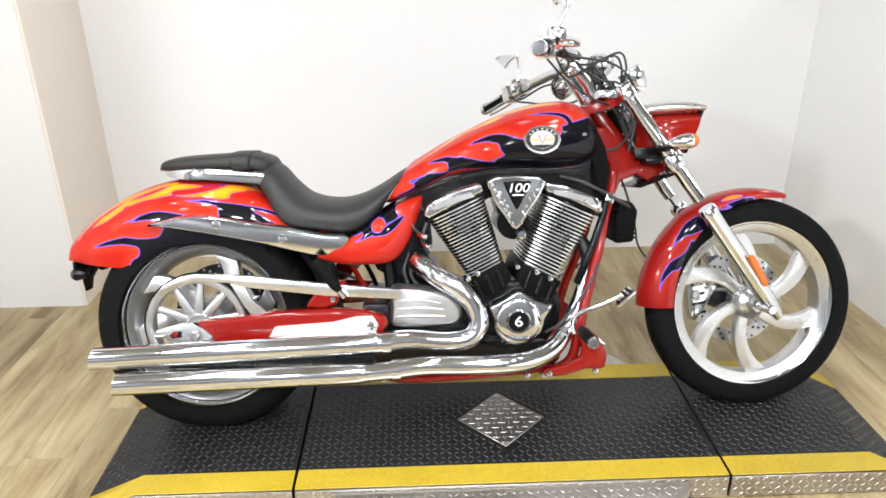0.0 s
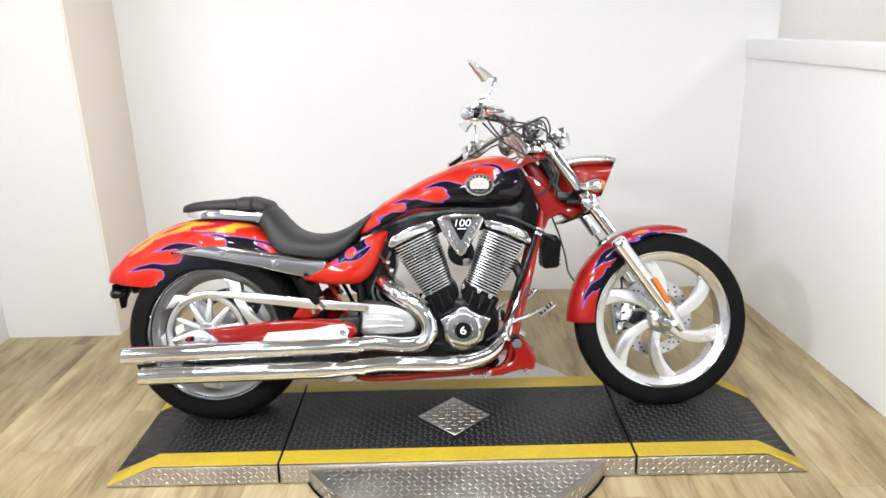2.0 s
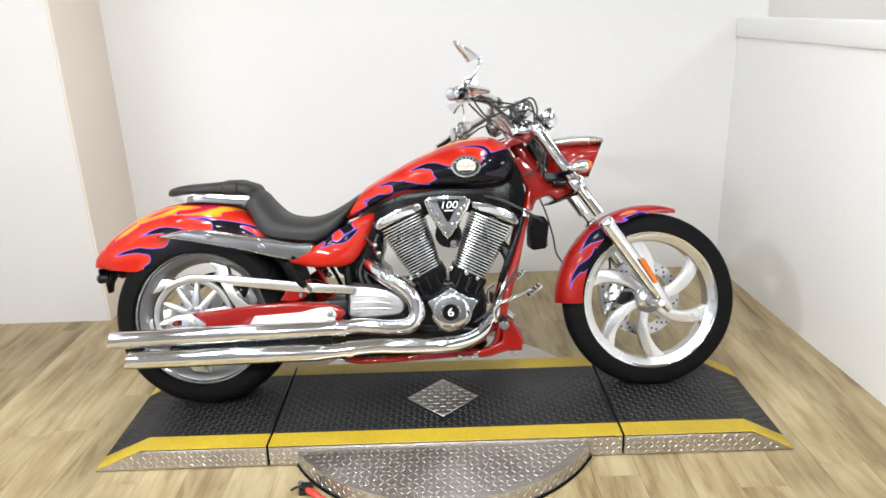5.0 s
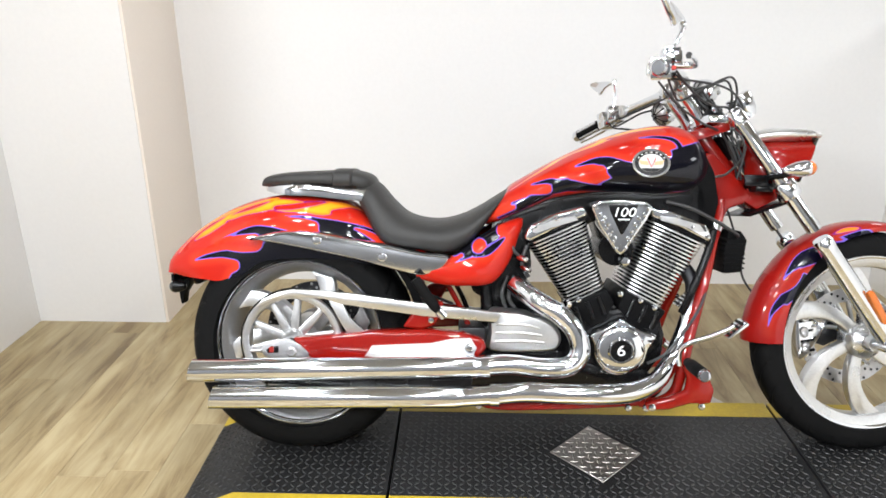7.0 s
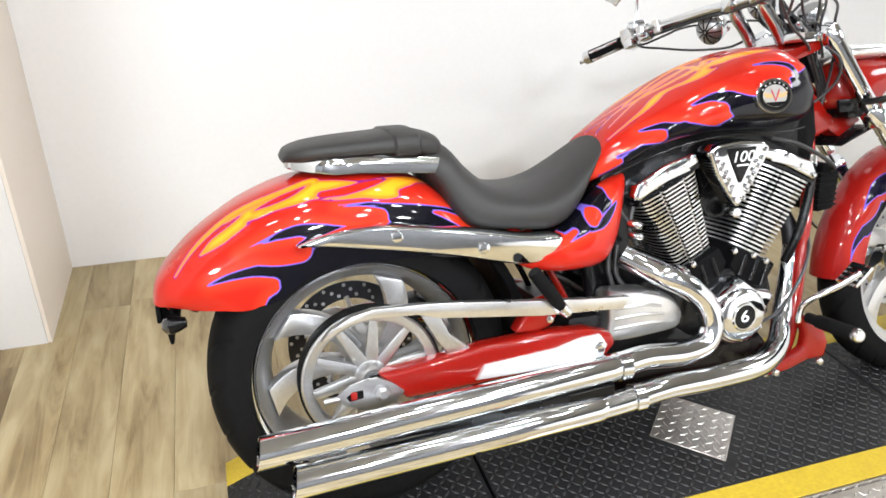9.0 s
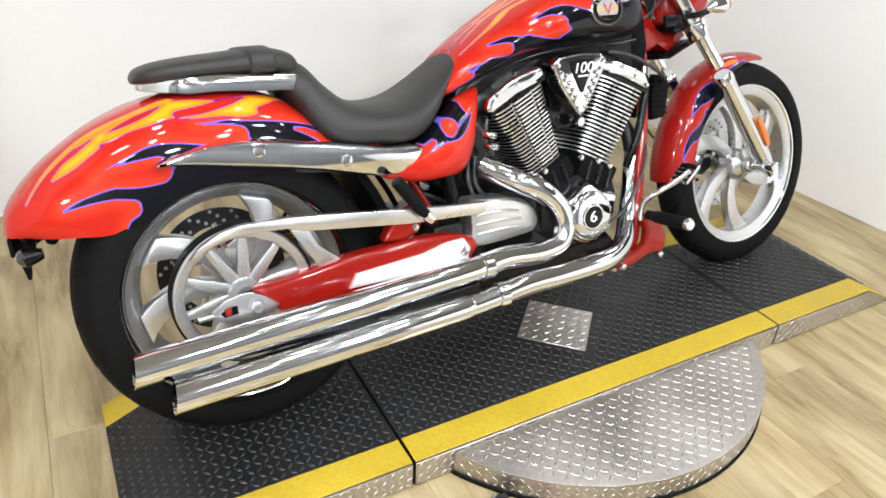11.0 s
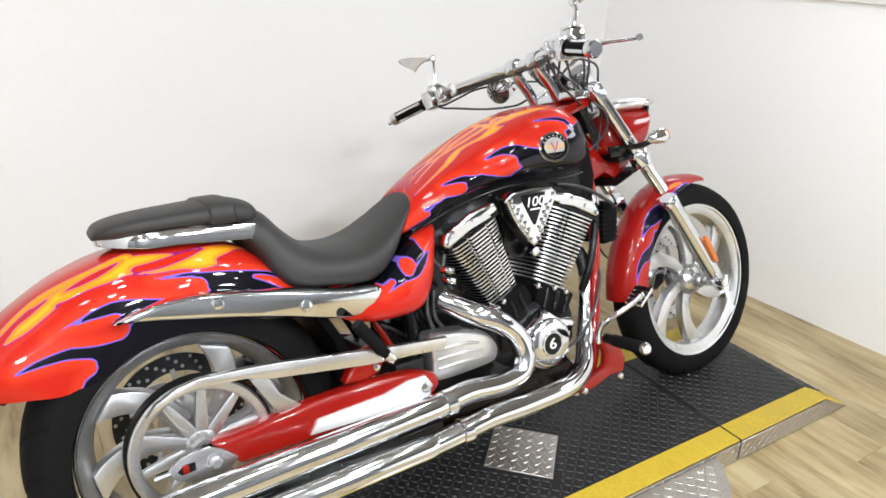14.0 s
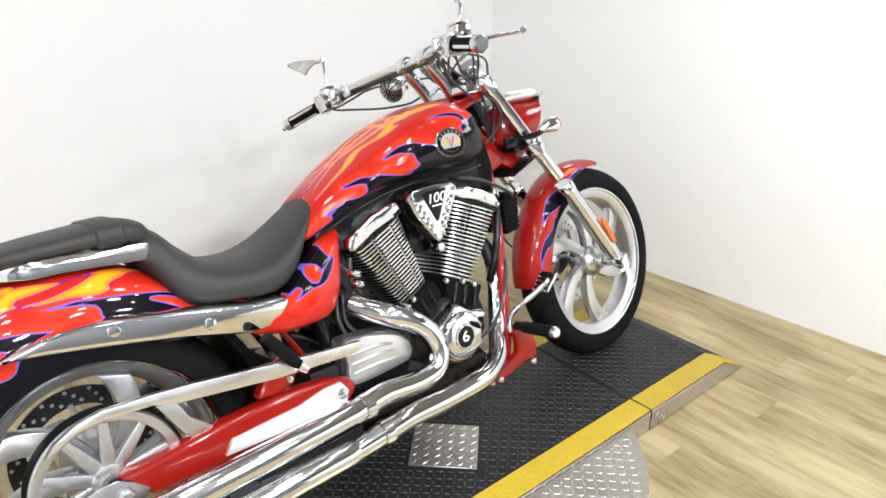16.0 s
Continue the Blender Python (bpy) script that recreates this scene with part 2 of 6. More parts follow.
def tube(points, radius, sides=14, smooth=6, into=None, caps=True):
    """A pipe along points (x, y, z) or (x, y, z, radius)."""
    raw = [tuple(p) + ((radius,) if len(p) == 3 else ()) for p in points]
    pts = spline(raw, smooth) if smooth and len(raw) > 2 else [np.array(p, float) for p in raw]
    rings, side = [], None
    for i, p in enumerate(pts):
        d = Vector((pts[min(i + 1, len(pts) - 1)] - pts[max(i - 1, 0)])[:3]).normalized()
        if side is None:
            side = d.orthogonal().normalized()
        side = (side - d * side.dot(d)).normalized()
        up, c = d.cross(side), Vector(p[:3])
        rings.append([c + (side * math.cos(k * math.tau / sides) + up * math.sin(k * math.tau / sides)) * p[3] for k in range(sides)])
    return skin(rings, caps)


def lathe(profile, centre, segments=48, axis="y", closed=False):
    """Turns a profile of (radius, across) round the y axis through centre."""
    bm = bmesh.new()
    cx, cy, cz = centre
    rows = []
    for r, y in profile:
        if r < 1e-6:
            rows.append([bm.verts.new((cx, cy + y, cz))])
        else:
            rows.append([bm.verts.new((cx + r * math.cos(k * math.tau / segments), cy + y, cz + r * math.sin(k * math.tau / segments))) for k in range(segments)])
    pairs = list(zip(rows, rows[1:])) + ([(rows[-1], rows[0])] if closed else [])
    for a, b in pairs:
        for i in range(segments):
            j = (i + 1) % segments
            if len(a) == 1:
                bm.faces.new((a[0], b[j], b[i]))
            elif len(b) == 1:
                bm.faces.new((a[i], a[j], b[0]))
            else:
                bm.faces.new((a[i], a[j], b[j], b[i]))
    bmesh.ops.recalc_face_normals(bm, faces=bm.faces)
    if axis != "y":
        turn = {"x": Matrix.Rotation(radians(-90), 4, "Z"), "z": Matrix.Rotation(radians(90), 4, "X")}[axis]
        bmesh.ops.transform(bm, matrix=Matrix.Translation(centre) @ turn @ Matrix.Translation(-Vector(centre)), verts=bm.verts)
    return bm


def along(bm, a, b):
    """Turns a lathe made about the y axis at the origin so that it runs from a towards b."""
    d = Vector(b) - Vector(a)
    bmesh.ops.transform(bm, matrix=Matrix.Translation(a) @ d.to_track_quat("Y", "Z").to_matrix().to_4x4(), verts=bm.verts)
    return bm


def turned(profile, a, b, segments=24):
    return along(lathe(profile, (0, 0, 0), segments), a, b)


def bolt(centre, r, h, mat, parent, name="bolt", side=-1):
    """A domed bolt head that stands out of a side plate."""
    prof = [(r, 0), (r, side * h * 0.55), (r * 0.8, side * h * 0.9), (r * 0.4, side * h), (0, side * h)]
    return part(name, lathe(prof, centre, 12), mat, parent)


# ---- the room ----
BACK, STEP, STEP_X, RIGHT, FRONT, LEFT = 1.38, 0.87, -0.845, 2.54, -4.7, -4.2
RIM = 1.283


def structure(name, bm, mat, label, category):
    return tagged(new(name, finish(name, bm, mat, True, 30)), label, category, "", "structure")


structure("floor", box(LEFT - 0.2, 6.4, FRONT - 0.2, 4.4, -0.12, -0.004), GAP, "pale oak laminate floor of long planks", "floor")
structure("wall_back", box(STEP_X, RIGHT + 0.08, BACK, BACK + 0.14, -0.05, CEILING, 0.004), WALL, "plain white painted wall behind the motorcycle", "wall")
structure("wall_step", box(LEFT, STEP_X, STEP, BACK + 0.14, -0.05, CEILING, 0.004), WALL, "white painted wall that steps forward", "wall")
# White wall tinted cream: the warm light on the return is painted in.
WARM_LIT_WALL = vary(material("warm_lit_wall_paint", (0.85, 0.77, 0.69), 0.6), (0.85, 0.77, 0.69), 0.02, 0.8, 60, (0.5, 0.65), 0.08, 240)
structure("wall_return", box(STEP_X, STEP_X + 0.012, STEP + 0.003, BACK, -0.05, CEILING, 0.002), WARM_LIT_WALL, "narrow return of the stepped wall, warm light in its colour", "wall")
structure("wall_left", box(LEFT - 0.14, LEFT, FRONT, BACK + 0.14, -0.05, CEILING), DIM_WALL, "unseen side wall, dark grey to shape reflections", "wall")
structure("wall_wing", box(-1.53, -1.41, -0.9, STEP - 0.001, -0.05, CEILING, 0.004), WALL, "white painted side wall of the bay", "wall")
structure("wall_front", box(LEFT - 0.14, 6.4, FRONT - 0.14, FRONT, -0.05, CEILING), DIM_WALL, "unseen wall, dark grey to shape reflections", "wall")
def askew(bm):
    """The partition stands a little out of square to the back wall."""
    bmesh.ops.transform(bm, matrix=Matrix(((1, -0.048, 0, 0), (0, 1, 0, 0), (0, 0, 1, 0), (0, 0, 0, 1))), verts=bm.verts)
    return bm


structure("half_wall", askew(box(RIGHT, RIGHT + 0.12, FRONT, BACK, -0.05, RIM, 0.003)), HALF_WALL, "white half-height partition wall", "wall")
structure("half_wall_cap", askew(box(RIGHT - 0.014, RIGHT + 0.14, FRONT, BACK - 0.002, RIM, RIM + 0.095, 0.006)), HALF_WALL, "white wooden cap on the half wall", "trim")
structure("wall_far", box(6.26, 6.4, FRONT, 4.4, -0.05, CEILING), GREY_WALL, "grey painted wall beyond the partition", "wall")
structure("wall_far_back", box(RIGHT + 0.08, 6.4, 4.26, 4.4, -0.05, CEILING), GREY_WALL, "grey painted wall beyond the partition", "wall")
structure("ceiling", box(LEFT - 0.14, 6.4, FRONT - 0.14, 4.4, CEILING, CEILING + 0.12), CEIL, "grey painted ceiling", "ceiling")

# ---- the turntable and its ramp ----
H, FX0, FX1, RX0, RX1, PY0, PY1 = 0.08, -0.16, 1.93, -0.33, 2.08, -0.41, 0.165
JOINTS = (0.27, 1.49)
DISC, DISC_R, DISC_H = (0.875, -0.125), 0.58, 0.066


def tread(spots, length, width, height, base):
    """Raised lozenges, each turned by its angle: x, y, z, angle."""
    verts, faces = [], []
    for x, y, z, a in spots:
        c, s, n = math.cos(a), math.sin(a), len(verts)
        for l, w, h in ((-length, 0, 0), (0, -width, 0), (length, 0, 0), (0, width, 0), (-length * 0.55, 0, height), (0, -width * 0.4, height), (length * 0.55, 0, height), (0, width * 0.4, height)):
            p = base(x + l * c - w * s, y + l * s + w * c, z + h) if base else (x + l * c - w * s, y + l * s + w * c, z + h)
            verts.append(p)
        faces += [tuple(n + i for i in f) for f in ((4, 5, 6, 7), (0, 1, 5, 4), (1, 2, 6, 5), (2, 3, 7, 6), (3, 0, 4, 7))]
    me = bpy.data.meshes.new("tread")
    me.from_pydata(verts, [], faces)
    return me


def tread_part(name, me, mat, parent, label):
    me.materials.append(mat)
    ob = new(name, me)
    ob.parent = parent
    return tagged(ob, label, "", "", "stuff")


def top_of(x):
    """Height of the ramp's surface along its length."""
    if x < FX0:
        return 0.006 + (H - 0.006) * (x - RX0) / (FX0 - RX0)
    if x > FX1:
        return 0.006 + (H - 0.006) * (RX1 - x) / (RX1 - FX1)
    return H


def ramp_section(name, x0, x1, label):
    top = empty(name, Matrix.Translation((0, 0, 0)), label, "ramp", "sections of the display ramp")
    xs = sorted({x0, x1} | {x for x in (FX0, FX1) if x0 < x < x1})
    outline = [(x, 0.0) for x in (x0, x1)] + [(x, max(0.002, top_of(x) - 0.003)) for x in xs[::-1]]
    part("core", prism(outline, PY0 + 0.002, PY1 - 0.002, 0.0015, 1), DARK_METAL, top, "dark steel ramp core")
    side = [(x, 0.004) for x in (x0, x1)] + [(x, max(0.0055, top_of(x) - 0.006)) for x in xs[::-1]]
    sheet = part("side_plate", prism(side, PY0 - 0.003, PY0 + 0.004, 0.001, 1), PLATE, top, "tread-plate aluminium side")
    spots = []
    for i in range(int((x1 - x0) / 0.0205)):
        for j in range(4):
            x, z = x0 + 0.011 + 0.0205 * i, 0.013 + 0.0175 * j
            if z < top_of(x) - 0.012 and x < x1 - 0.01:
                spots.append((x, z, 0, radians(45) if (i + j) % 2 else radians(-45)))
    tread_part("tread", tread(spots, 0.0095, 0.003, 0.0014, lambda a, b, c: (a, PY0 - 0.003 - c, b)), TREAD_METAL, sheet, "raised lozenges")

    def strip(y0, y1, mat, name, label, lift):
        rows = [[(x, y, top_of(x) - 0.003 + h) for x in xs] for y, h in ((y0, 0), (y0, lift), (y1, lift), (y1, 0))]
        return part(name, bevel(skin([list(r) for r in zip(*rows)]), 0.0012, 1), mat, top, label)

    mat_top = strip(PY0 + 0.078, PY1 - 0.082, MAT_RUBBER, "rubber_mat", "black diamond-tread rubber", 0.003)
    strip(PY0, PY0 + 0.078, YELLOW, "edge_stripe", "yellow painted edge", 0.0034)
    strip(PY1 - 0.082, PY1, YELLOW, "edge_stripe", "yellow painted edge", 0.0034)
    spots = []
    for i in range(int((x1 - x0) / 0.021)):
        for j in range(21):
            x, y = x0 + 0.012 + 0.021 * i, PY0 + 0.092 + 0.0195 * j
            if x < x1 - 0.012 and (abs(x - 0.875) + abs(y + 0.125) > 0.155 or not 0.6 < x < 1.2):
                spots.append((x, y, top_of(x), radians(45) if (i + j) % 2 else radians(-45)))
    tread_part("tread", tread(spots, 0.0115, 0.0042, 0.0022, None), TREAD_RUBBER, mat_top, "raised rubber lozenges")
    return top


ramp_section("ramp_section", RX0, JOINTS[0] - 0.004, "black rubber ramp end with yellow edges on tread plate")
ramp_section("ramp_section", JOINTS[0] + 0.004, JOINTS[1] - 0.004, "black rubber middle platform with yellow edges and tread-plate side")
ramp_section("ramp_section", JOINTS[1] + 0.004, RX1, "black rubber ramp end with yellow edges on tread plate")

# the disc under the middle section
disc = empty("turntable", Matrix.Translation((DISC[0], DISC[1], 0)), "round tread-plate aluminium turntable under the ramp", "turntable")


def disc_half(r, z0, z1, s):
    """The round plate that shows in front of the ramp and behind it."""
    edge = (PY0 - DISC[1] - 0.005) if s < 0 else (PY1 - DISC[1] + 0.004)
    a0 = math.acos(min(1, abs(edge) / r))
    pts = [(r * math.sin(a0 * k / 24), s * r * math.cos(a0 * k / 24)) for k in range(-24, 25)]
    bm = bmesh.new()
    lo, hi = [bm.verts.new((x, y, z0)) for x, y in pts], [bm.verts.new((x, y, z1)) for x, y in pts]
    bm.faces.new(lo), bm.faces.new(hi)
    for i in range(len(pts)):
        bm.faces.new((lo[i - 1], lo[i], hi[i], hi[i - 1]))
    bmesh.ops.recalc_face_normals(bm, faces=bm.faces)
    return bevel(bm, 0.0025, 2)


for s in (-1, 1):
    part("disc_plate", disc_half(DISC_R, 0.004, DISC_H, s), PLATE, disc)
    part("skirt", disc_half(DISC_R + 0.006, 0.0005, 0.008, s), RUBBER, disc, "black rubber foot ring")
spots = []
for i in range(-26, 27):
    for j in range(-26, 27):
        x, y = i * 0.0222, j * 0.0222
        if math.hypot(x, y) < DISC_R - 0.016 and not (PY0 - DISC[1] - 0.016 < y < PY1 - DISC[1] + 0.016):
            spots.append((x, y, DISC_H, radians(45) if (i + j) % 2 else radians(-45)))
tread_part("tread", tread(spots, 0.0105, 0.0034, 0.0013, None), TREAD_METAL, disc, "raised lozenges")
rim_spots = []
for i in range(178):
    for j in range(3):
        a = math.tau * i / 178
        if not (PY0 - DISC[1] - 0.01 < DISC_R * math.sin(a) < PY1 - DISC[1] + 0.01):
            rim_spots.append((a * DISC_R, 0.016 + 0.0185 * j, 0, radians(45) if (i + j) % 2 else radians(-45)))
tread_part("tread", tread(rim_spots, 0.0095, 0.003, 0.0014, lambda a, b, c: ((DISC_R + c) * math.cos(a / DISC_R), (DISC_R + c) * math.sin(a / DISC_R), b)), TREAD_METAL, disc, "raised lozenges")

# the square plate set into the middle of the mat
D = 0.136
plate_bm = bmesh.new()
c4 = [(DISC[0] + D * dx, -0.125 + D * dy) for dx, dy in ((-1, 0), (0, -1), (1, 0), (0, 1))]
lo, hi = [plate_bm.verts.new((x, y, H - 0.002)) for x, y in c4], [plate_bm.verts.new((x, y, H + 0.003)) for x, y in c4]
plate_bm.faces.new(hi), plate_bm.faces.new(lo[::-1])
for i in range(4):
    plate_bm.faces.new((lo[i - 1], lo[i], hi[i], hi[i - 1]))
bmesh.ops.recalc_face_normals(plate_bm, faces=plate_bm.faces)
cover = thing("access_plate", bevel(plate_bm, 0.0012, 1), PLATE, "square tread-plate aluminium cover set cornerwise in the mat", "plate")
spots = []
for i in range(-6, 7):
    for j in range(-6, 7):
        x, y = i * 0.0235, j * 0.0235
        if abs(x) + abs(y) < D - 0.018:
            spots.append((DISC[0] + x, -0.125 + y, H + 0.003, 0.0 if (i + j) % 2 else radians(90)))
tread_part("tread", tread(spots, 0.0125, 0.0042, 0.0019, None), TREAD_METAL, cover, "raised lozenges")
for x, y in ((D - 0.014, 0), (-D + 0.014, 0), (0, D - 0.014), (0, -D + 0.014)):
    part("screw", lathe([(0.005, 0), (0.0045, 0.0016), (0, 0.002)], (DISC[0] + x, -0.125 + y, H + 0.003), 10, "z"), STEEL, cover)

# the locking lever on the floor beside the disc
lever = empty("turntable_lever", Matrix.Translation((0.42, -0.575, 0)), "steel locking lever with a red rubber grip on the floor", "lever")
part("base", box(-0.018, 0.022, 0.0, 0.045, 0.0, 0.022, 0.004), DARK_METAL, lever, "dark steel hinge block")
part("arm", tube([(-0.04, -0.008, 0.03), (-0.012, 0.006, 0.034), (0.02, -0.018, 0.036)], 0.0042), DARK_METAL, lever, "dark steel arm")
part("hook", tube([(-0.012, 0.006, 0.032), (-0.02, 0.028, 0.034), (-0.008, 0.04, 0.028)], 0.0038), STEEL, lever)
part("grip", tube([(0.015, -0.015, 0.036, 0.009), (0.04, -0.032, 0.032, 0.012), (0.085, -0.062, 0.016, 0.011)], 0.012), SOFT_RED, lever, "red rubber grip")

# ---- the motorcycle: x forward, y to its left, z up from its tyres, leaning on its stand ----
LEAN, BASE_Y, STEER = 14.5, -0.05, 4.0
bike = empty("motorcycle", Matrix.Translation((0, BASE_Y, H)) @ Matrix.Rotation(radians(-LEAN), 4, "X"),
             "red cruiser motorcycle with painted flames leaning on the ramp", "motorcycle")
FRONT_AXLE, REAR_AXLE = Vector((1.675, 0, 0.322)), Vector((0.0, 0, 0.325))
FORK_A, FORK_B = Vector((1.239, 0, 0.985)), Vector((1.71, 0, 0.308))
HEAD_AXIS = (FORK_A - FORK_B).normalized()
HEAD_AT = Vector((1.2, 0, 0.93))
TURN_HEAD = Matrix.Translation(HEAD_AT) @ Matrix.Rotation(radians(STEER), 4, HEAD_AXIS) @ Matrix.Translation(-HEAD_AT)


def sway(bm):
    """The steering head leans a little further than the frame."""
    for v in bm.verts:
        if v.co.z > 0.55:
            v.co.y += 0.11 * (v.co.z - 0.55)
    return bm


def steer(bm):
    bmesh.ops.transform(bm, matrix=TURN_HEAD, verts=bm.verts)
    return sway(bm)


def group(name, label=""):
    ob = new(name)
    ob.empty_display_size = 0.05
    ob.parent = bike
    return tagged(ob, label)


def tyre(centre, r, half, inner, name, parent, fn, pitch):
    prof = []
    for k in range(49):
        a = math.pi * k / 48
        y = -half * math.copysign(abs(math.cos(a)) ** 0.75, math.cos(a))
        prof.append((inner + (r - inner) * math.sin(a) ** 0.62, y))
    prof += [(inner - 0.004, half * 0.86), (inner - 0.004, -half * 0.86)]
    bm = lathe(prof, centre, 420, closed=True)
    # slanting grooves cut into the tread
    for v in bm.verts:
        x, y, z = v.co.x - centre[0], v.co.y - centre[1], v.co.z - centre[2]
        rad, s = math.hypot(x, z), abs(y) / half
        if rad > inner + 0.3 * (r - inner) and 0.12 < s < 0.94:
            turn = math.atan2(z, x) * r / pitch + s * 0.9 + (0.5 if y > 0 else 0.0)
            if abs(turn % 1.0 - 0.5) < 0.055:
                v.co.x -= x / rad * 0.004
                v.co.z -= z / rad * 0.004
    return part(name, fn(bm), RUBBER, parent, "black rubber tyre with slanting grooves")


def blade_spoke(centre, angle, r0, r1, w0, w1, sweep, half, lift=0.0):
    """A curved wheel spoke that widens towards the rim."""
    left, right, n = [], [], 10
    for i in range(n + 1):
        t = i / n
        r = r0 + (r1 - r0) * t
        a = angle + sweep * (t**1.5)
        w = (w0 + (w1 - w0) * t**1.6) / r
        left.append((centre[0] + r * math.cos(a + w), centre[2] + r * math.sin(a + w)))
        right.append((centre[0] + r * math.cos(a - w), centre[2] + r * math.sin(a - w)))
    bm = prism(left + right[::-1], centre[1] - half + lift, centre[1] + half + lift, 0.006, 2)
    return bm


def same(bm):
    return bm


# ---- painted flames ----
def flame_paint(name, base, deep=1.0):
    """Gloss paint: the base colour, red flames with a violet line, orange fire in the red."""
    m = material(name, (0.5, 0.02, 0.01), 0.3, 0.0, 0.6, 0.04)

    def attribute(key):
        a = m.node_tree.nodes.new("ShaderNodeAttribute")
        a.attribute_name = key
        return a.outputs["Fac"]

    def mix(fac, a, b):
        n = m.node_tree.nodes.new("ShaderNodeMix")
        n.data_type = "RGBA"
        join(m, fac, n.inputs[0])
        for value, socket in ((a, n.inputs[6]), (b, n.inputs[7])):
            if isinstance(value, tuple):
                socket.default_value = (*value, 1)
            else:
                join(m, value, socket)
        return n.outputs[2]

    def step(d, lo, hi):
        r = m.node_tree.nodes.new("ShaderNodeMapRange")
        r.interpolation_type = "SMOOTHSTEP"
        r.inputs["From Min"].default_value, r.inputs["From Max"].default_value = lo, hi
        r.inputs["To Min"].default_value, r.inputs["To Max"].default_value = 1.0, 0.0
        join(m, d, r.inputs[0])
        return r.outputs[0]

    red, fire = attribute("red"), attribute("fire")
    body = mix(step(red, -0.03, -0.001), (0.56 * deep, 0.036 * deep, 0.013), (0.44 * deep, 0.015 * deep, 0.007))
    body = mix(step(fire, 0.0, 0.0035), body, (0.16, 0.01, 0.2))
    orange = mix(step(fire, -0.012, -0.003), (0.92, 0.2, 0.014), (0.95, 0.35, 0.016))
    orange = mix(step(fire, -0.002, -0.0008), (0.8, 0.16, 0.08), orange)
    body = mix(step(fire, -0.0006, 0.0006), body, orange)
    edge = mix(step(red, -0.0026, -0.0016), (0.15, 0.1, 0.5), body)
    out = mix(step(red, 0.0, 0.001), base, edge)
    xyz = coords(m)
    speck = node(m, "ShaderNodeTexNoise", Scale=7.0, Detail=4.0)
    join(m, xyz, speck.inputs["Vector"])
    rr = ramp(m, speck.outputs[0], [(0.3, (0.26,) * 3), (0.7, (0.36,) * 3)])
    join(m, rr.outputs[0], bsdf(m).inputs["Roughness"])
    join(m, out, bsdf(m).inputs["Base Color"])
    return m


PAINT = flame_paint("flame_paint", (0.003, 0.003, 0.006))
# Same paint with darker reds: the dark floor's reflection put into the fender's colour.
PAINT_SHADED = flame_paint("flame_paint_shaded", (0.003, 0.003, 0.012), 0.6)


def distance(points, strokes):
    """Distance of each point to tapered strokes of (x, y, z, radius); inside is minus."""
    best = np.full(len(points), 0.2)
    for s in strokes:
        pts = np.array(spline(s, 5))
        for a, b in zip(pts, pts[1:]):
            d = b[:3] - a[:3]
            t = np.clip(((points - a[:3]) @ d) / max(d @ d, 1e-9), 0, 1)
            gap = np.linalg.norm(points - (a[:3] + t[:, None] * d), axis=1) - (a[3] + (b[3] - a[3]) * t)
            best = np.minimum(best, gap)
    return best


def paint(ob, red, fire, cut=(), lobes=(), tongues=(), flat=False):
    me = ob.data
    p = np.empty(len(me.vertices) * 3)
    me.vertices.foreach_get("co", p)
    p = p.reshape(-1, 3)
    p[:, 1] = -np.abs(p[:, 1])
    if flat:
        p[:, 1] = -0.2
        cut, lobes = ([[(x, -0.2, z, r) for x, y, z, r in s] for s in group_of] for group_of in (cut, lobes))
    for key, strokes in (("red", red), ("fire", fire)):
        d = distance(p, strokes)
        if key == "red" and cut:
            d = np.maximum(d, -distance(p, cut))
        if key == "red" and lobes:
            d = np.minimum(d, distance(p, lobes))
        if key == "fire" and tongues:
            d = np.maximum(d, -distance(p, tongues))
        me.attributes.new(key, "FLOAT", "POINT").data.foreach_set("value", d.astype(np.float32))


# front wheel
wheel_f = group("front_wheel", "polished alloy wheel with six curved blade spokes")
FA = tuple(FRONT_AXLE)
tyre(FA, 0.33, 0.055, 0.262, "tyre", wheel_f, steer, math.tau * 0.33 / 24)
part("rim_lip", steer(lathe([(0.2715, -0.044), (0.266, -0.0485), (0.256, -0.047), (0.25, -0.0425), (0.256, -0.039)], FA, 96, closed=True)), CHROME, wheel_f, "polished rim lip")
part("rim", steer(lathe([(0.268, -0.046), (0.272, -0.042), (0.262, -0.036), (0.25, -0.034), (0.238, -0.024), (0.234, 0), (0.238, 0.024), (0.25, 0.034), (0.262, 0.036), (0.272, 0.042), (0.268, 0.046),
                         (0.262, 0.044), (0.244, 0.04), (0.226, 0.03), (0.222, 0.0), (0.226, -0.03), (0.244, -0.04), (0.262, -0.044)], FA, 96, closed=True)), WHITE_METAL, wheel_f, "polished aluminium rim")
for k in range(3):
    for off in (-17, 36):
        a = radians(off + 120 * k)
        part("spoke", steer(blade_spoke(FA, a - 0.42, 0.04, 0.24, 0.017, 0.036, 0.5, 0.016)), WHITE_METAL, wheel_f)
part("hub", steer(lathe([(0, -0.075), (0.02, -0.075), (0.024, -0.07), (0.026, -0.05), (0.045, -0.04), (0.052, -0.028), (0.052, 0.028), (0.045, 0.045), (0.03, 0.06), (0, 0.06)], FA, 40)), WHITE_METAL, wheel_f)


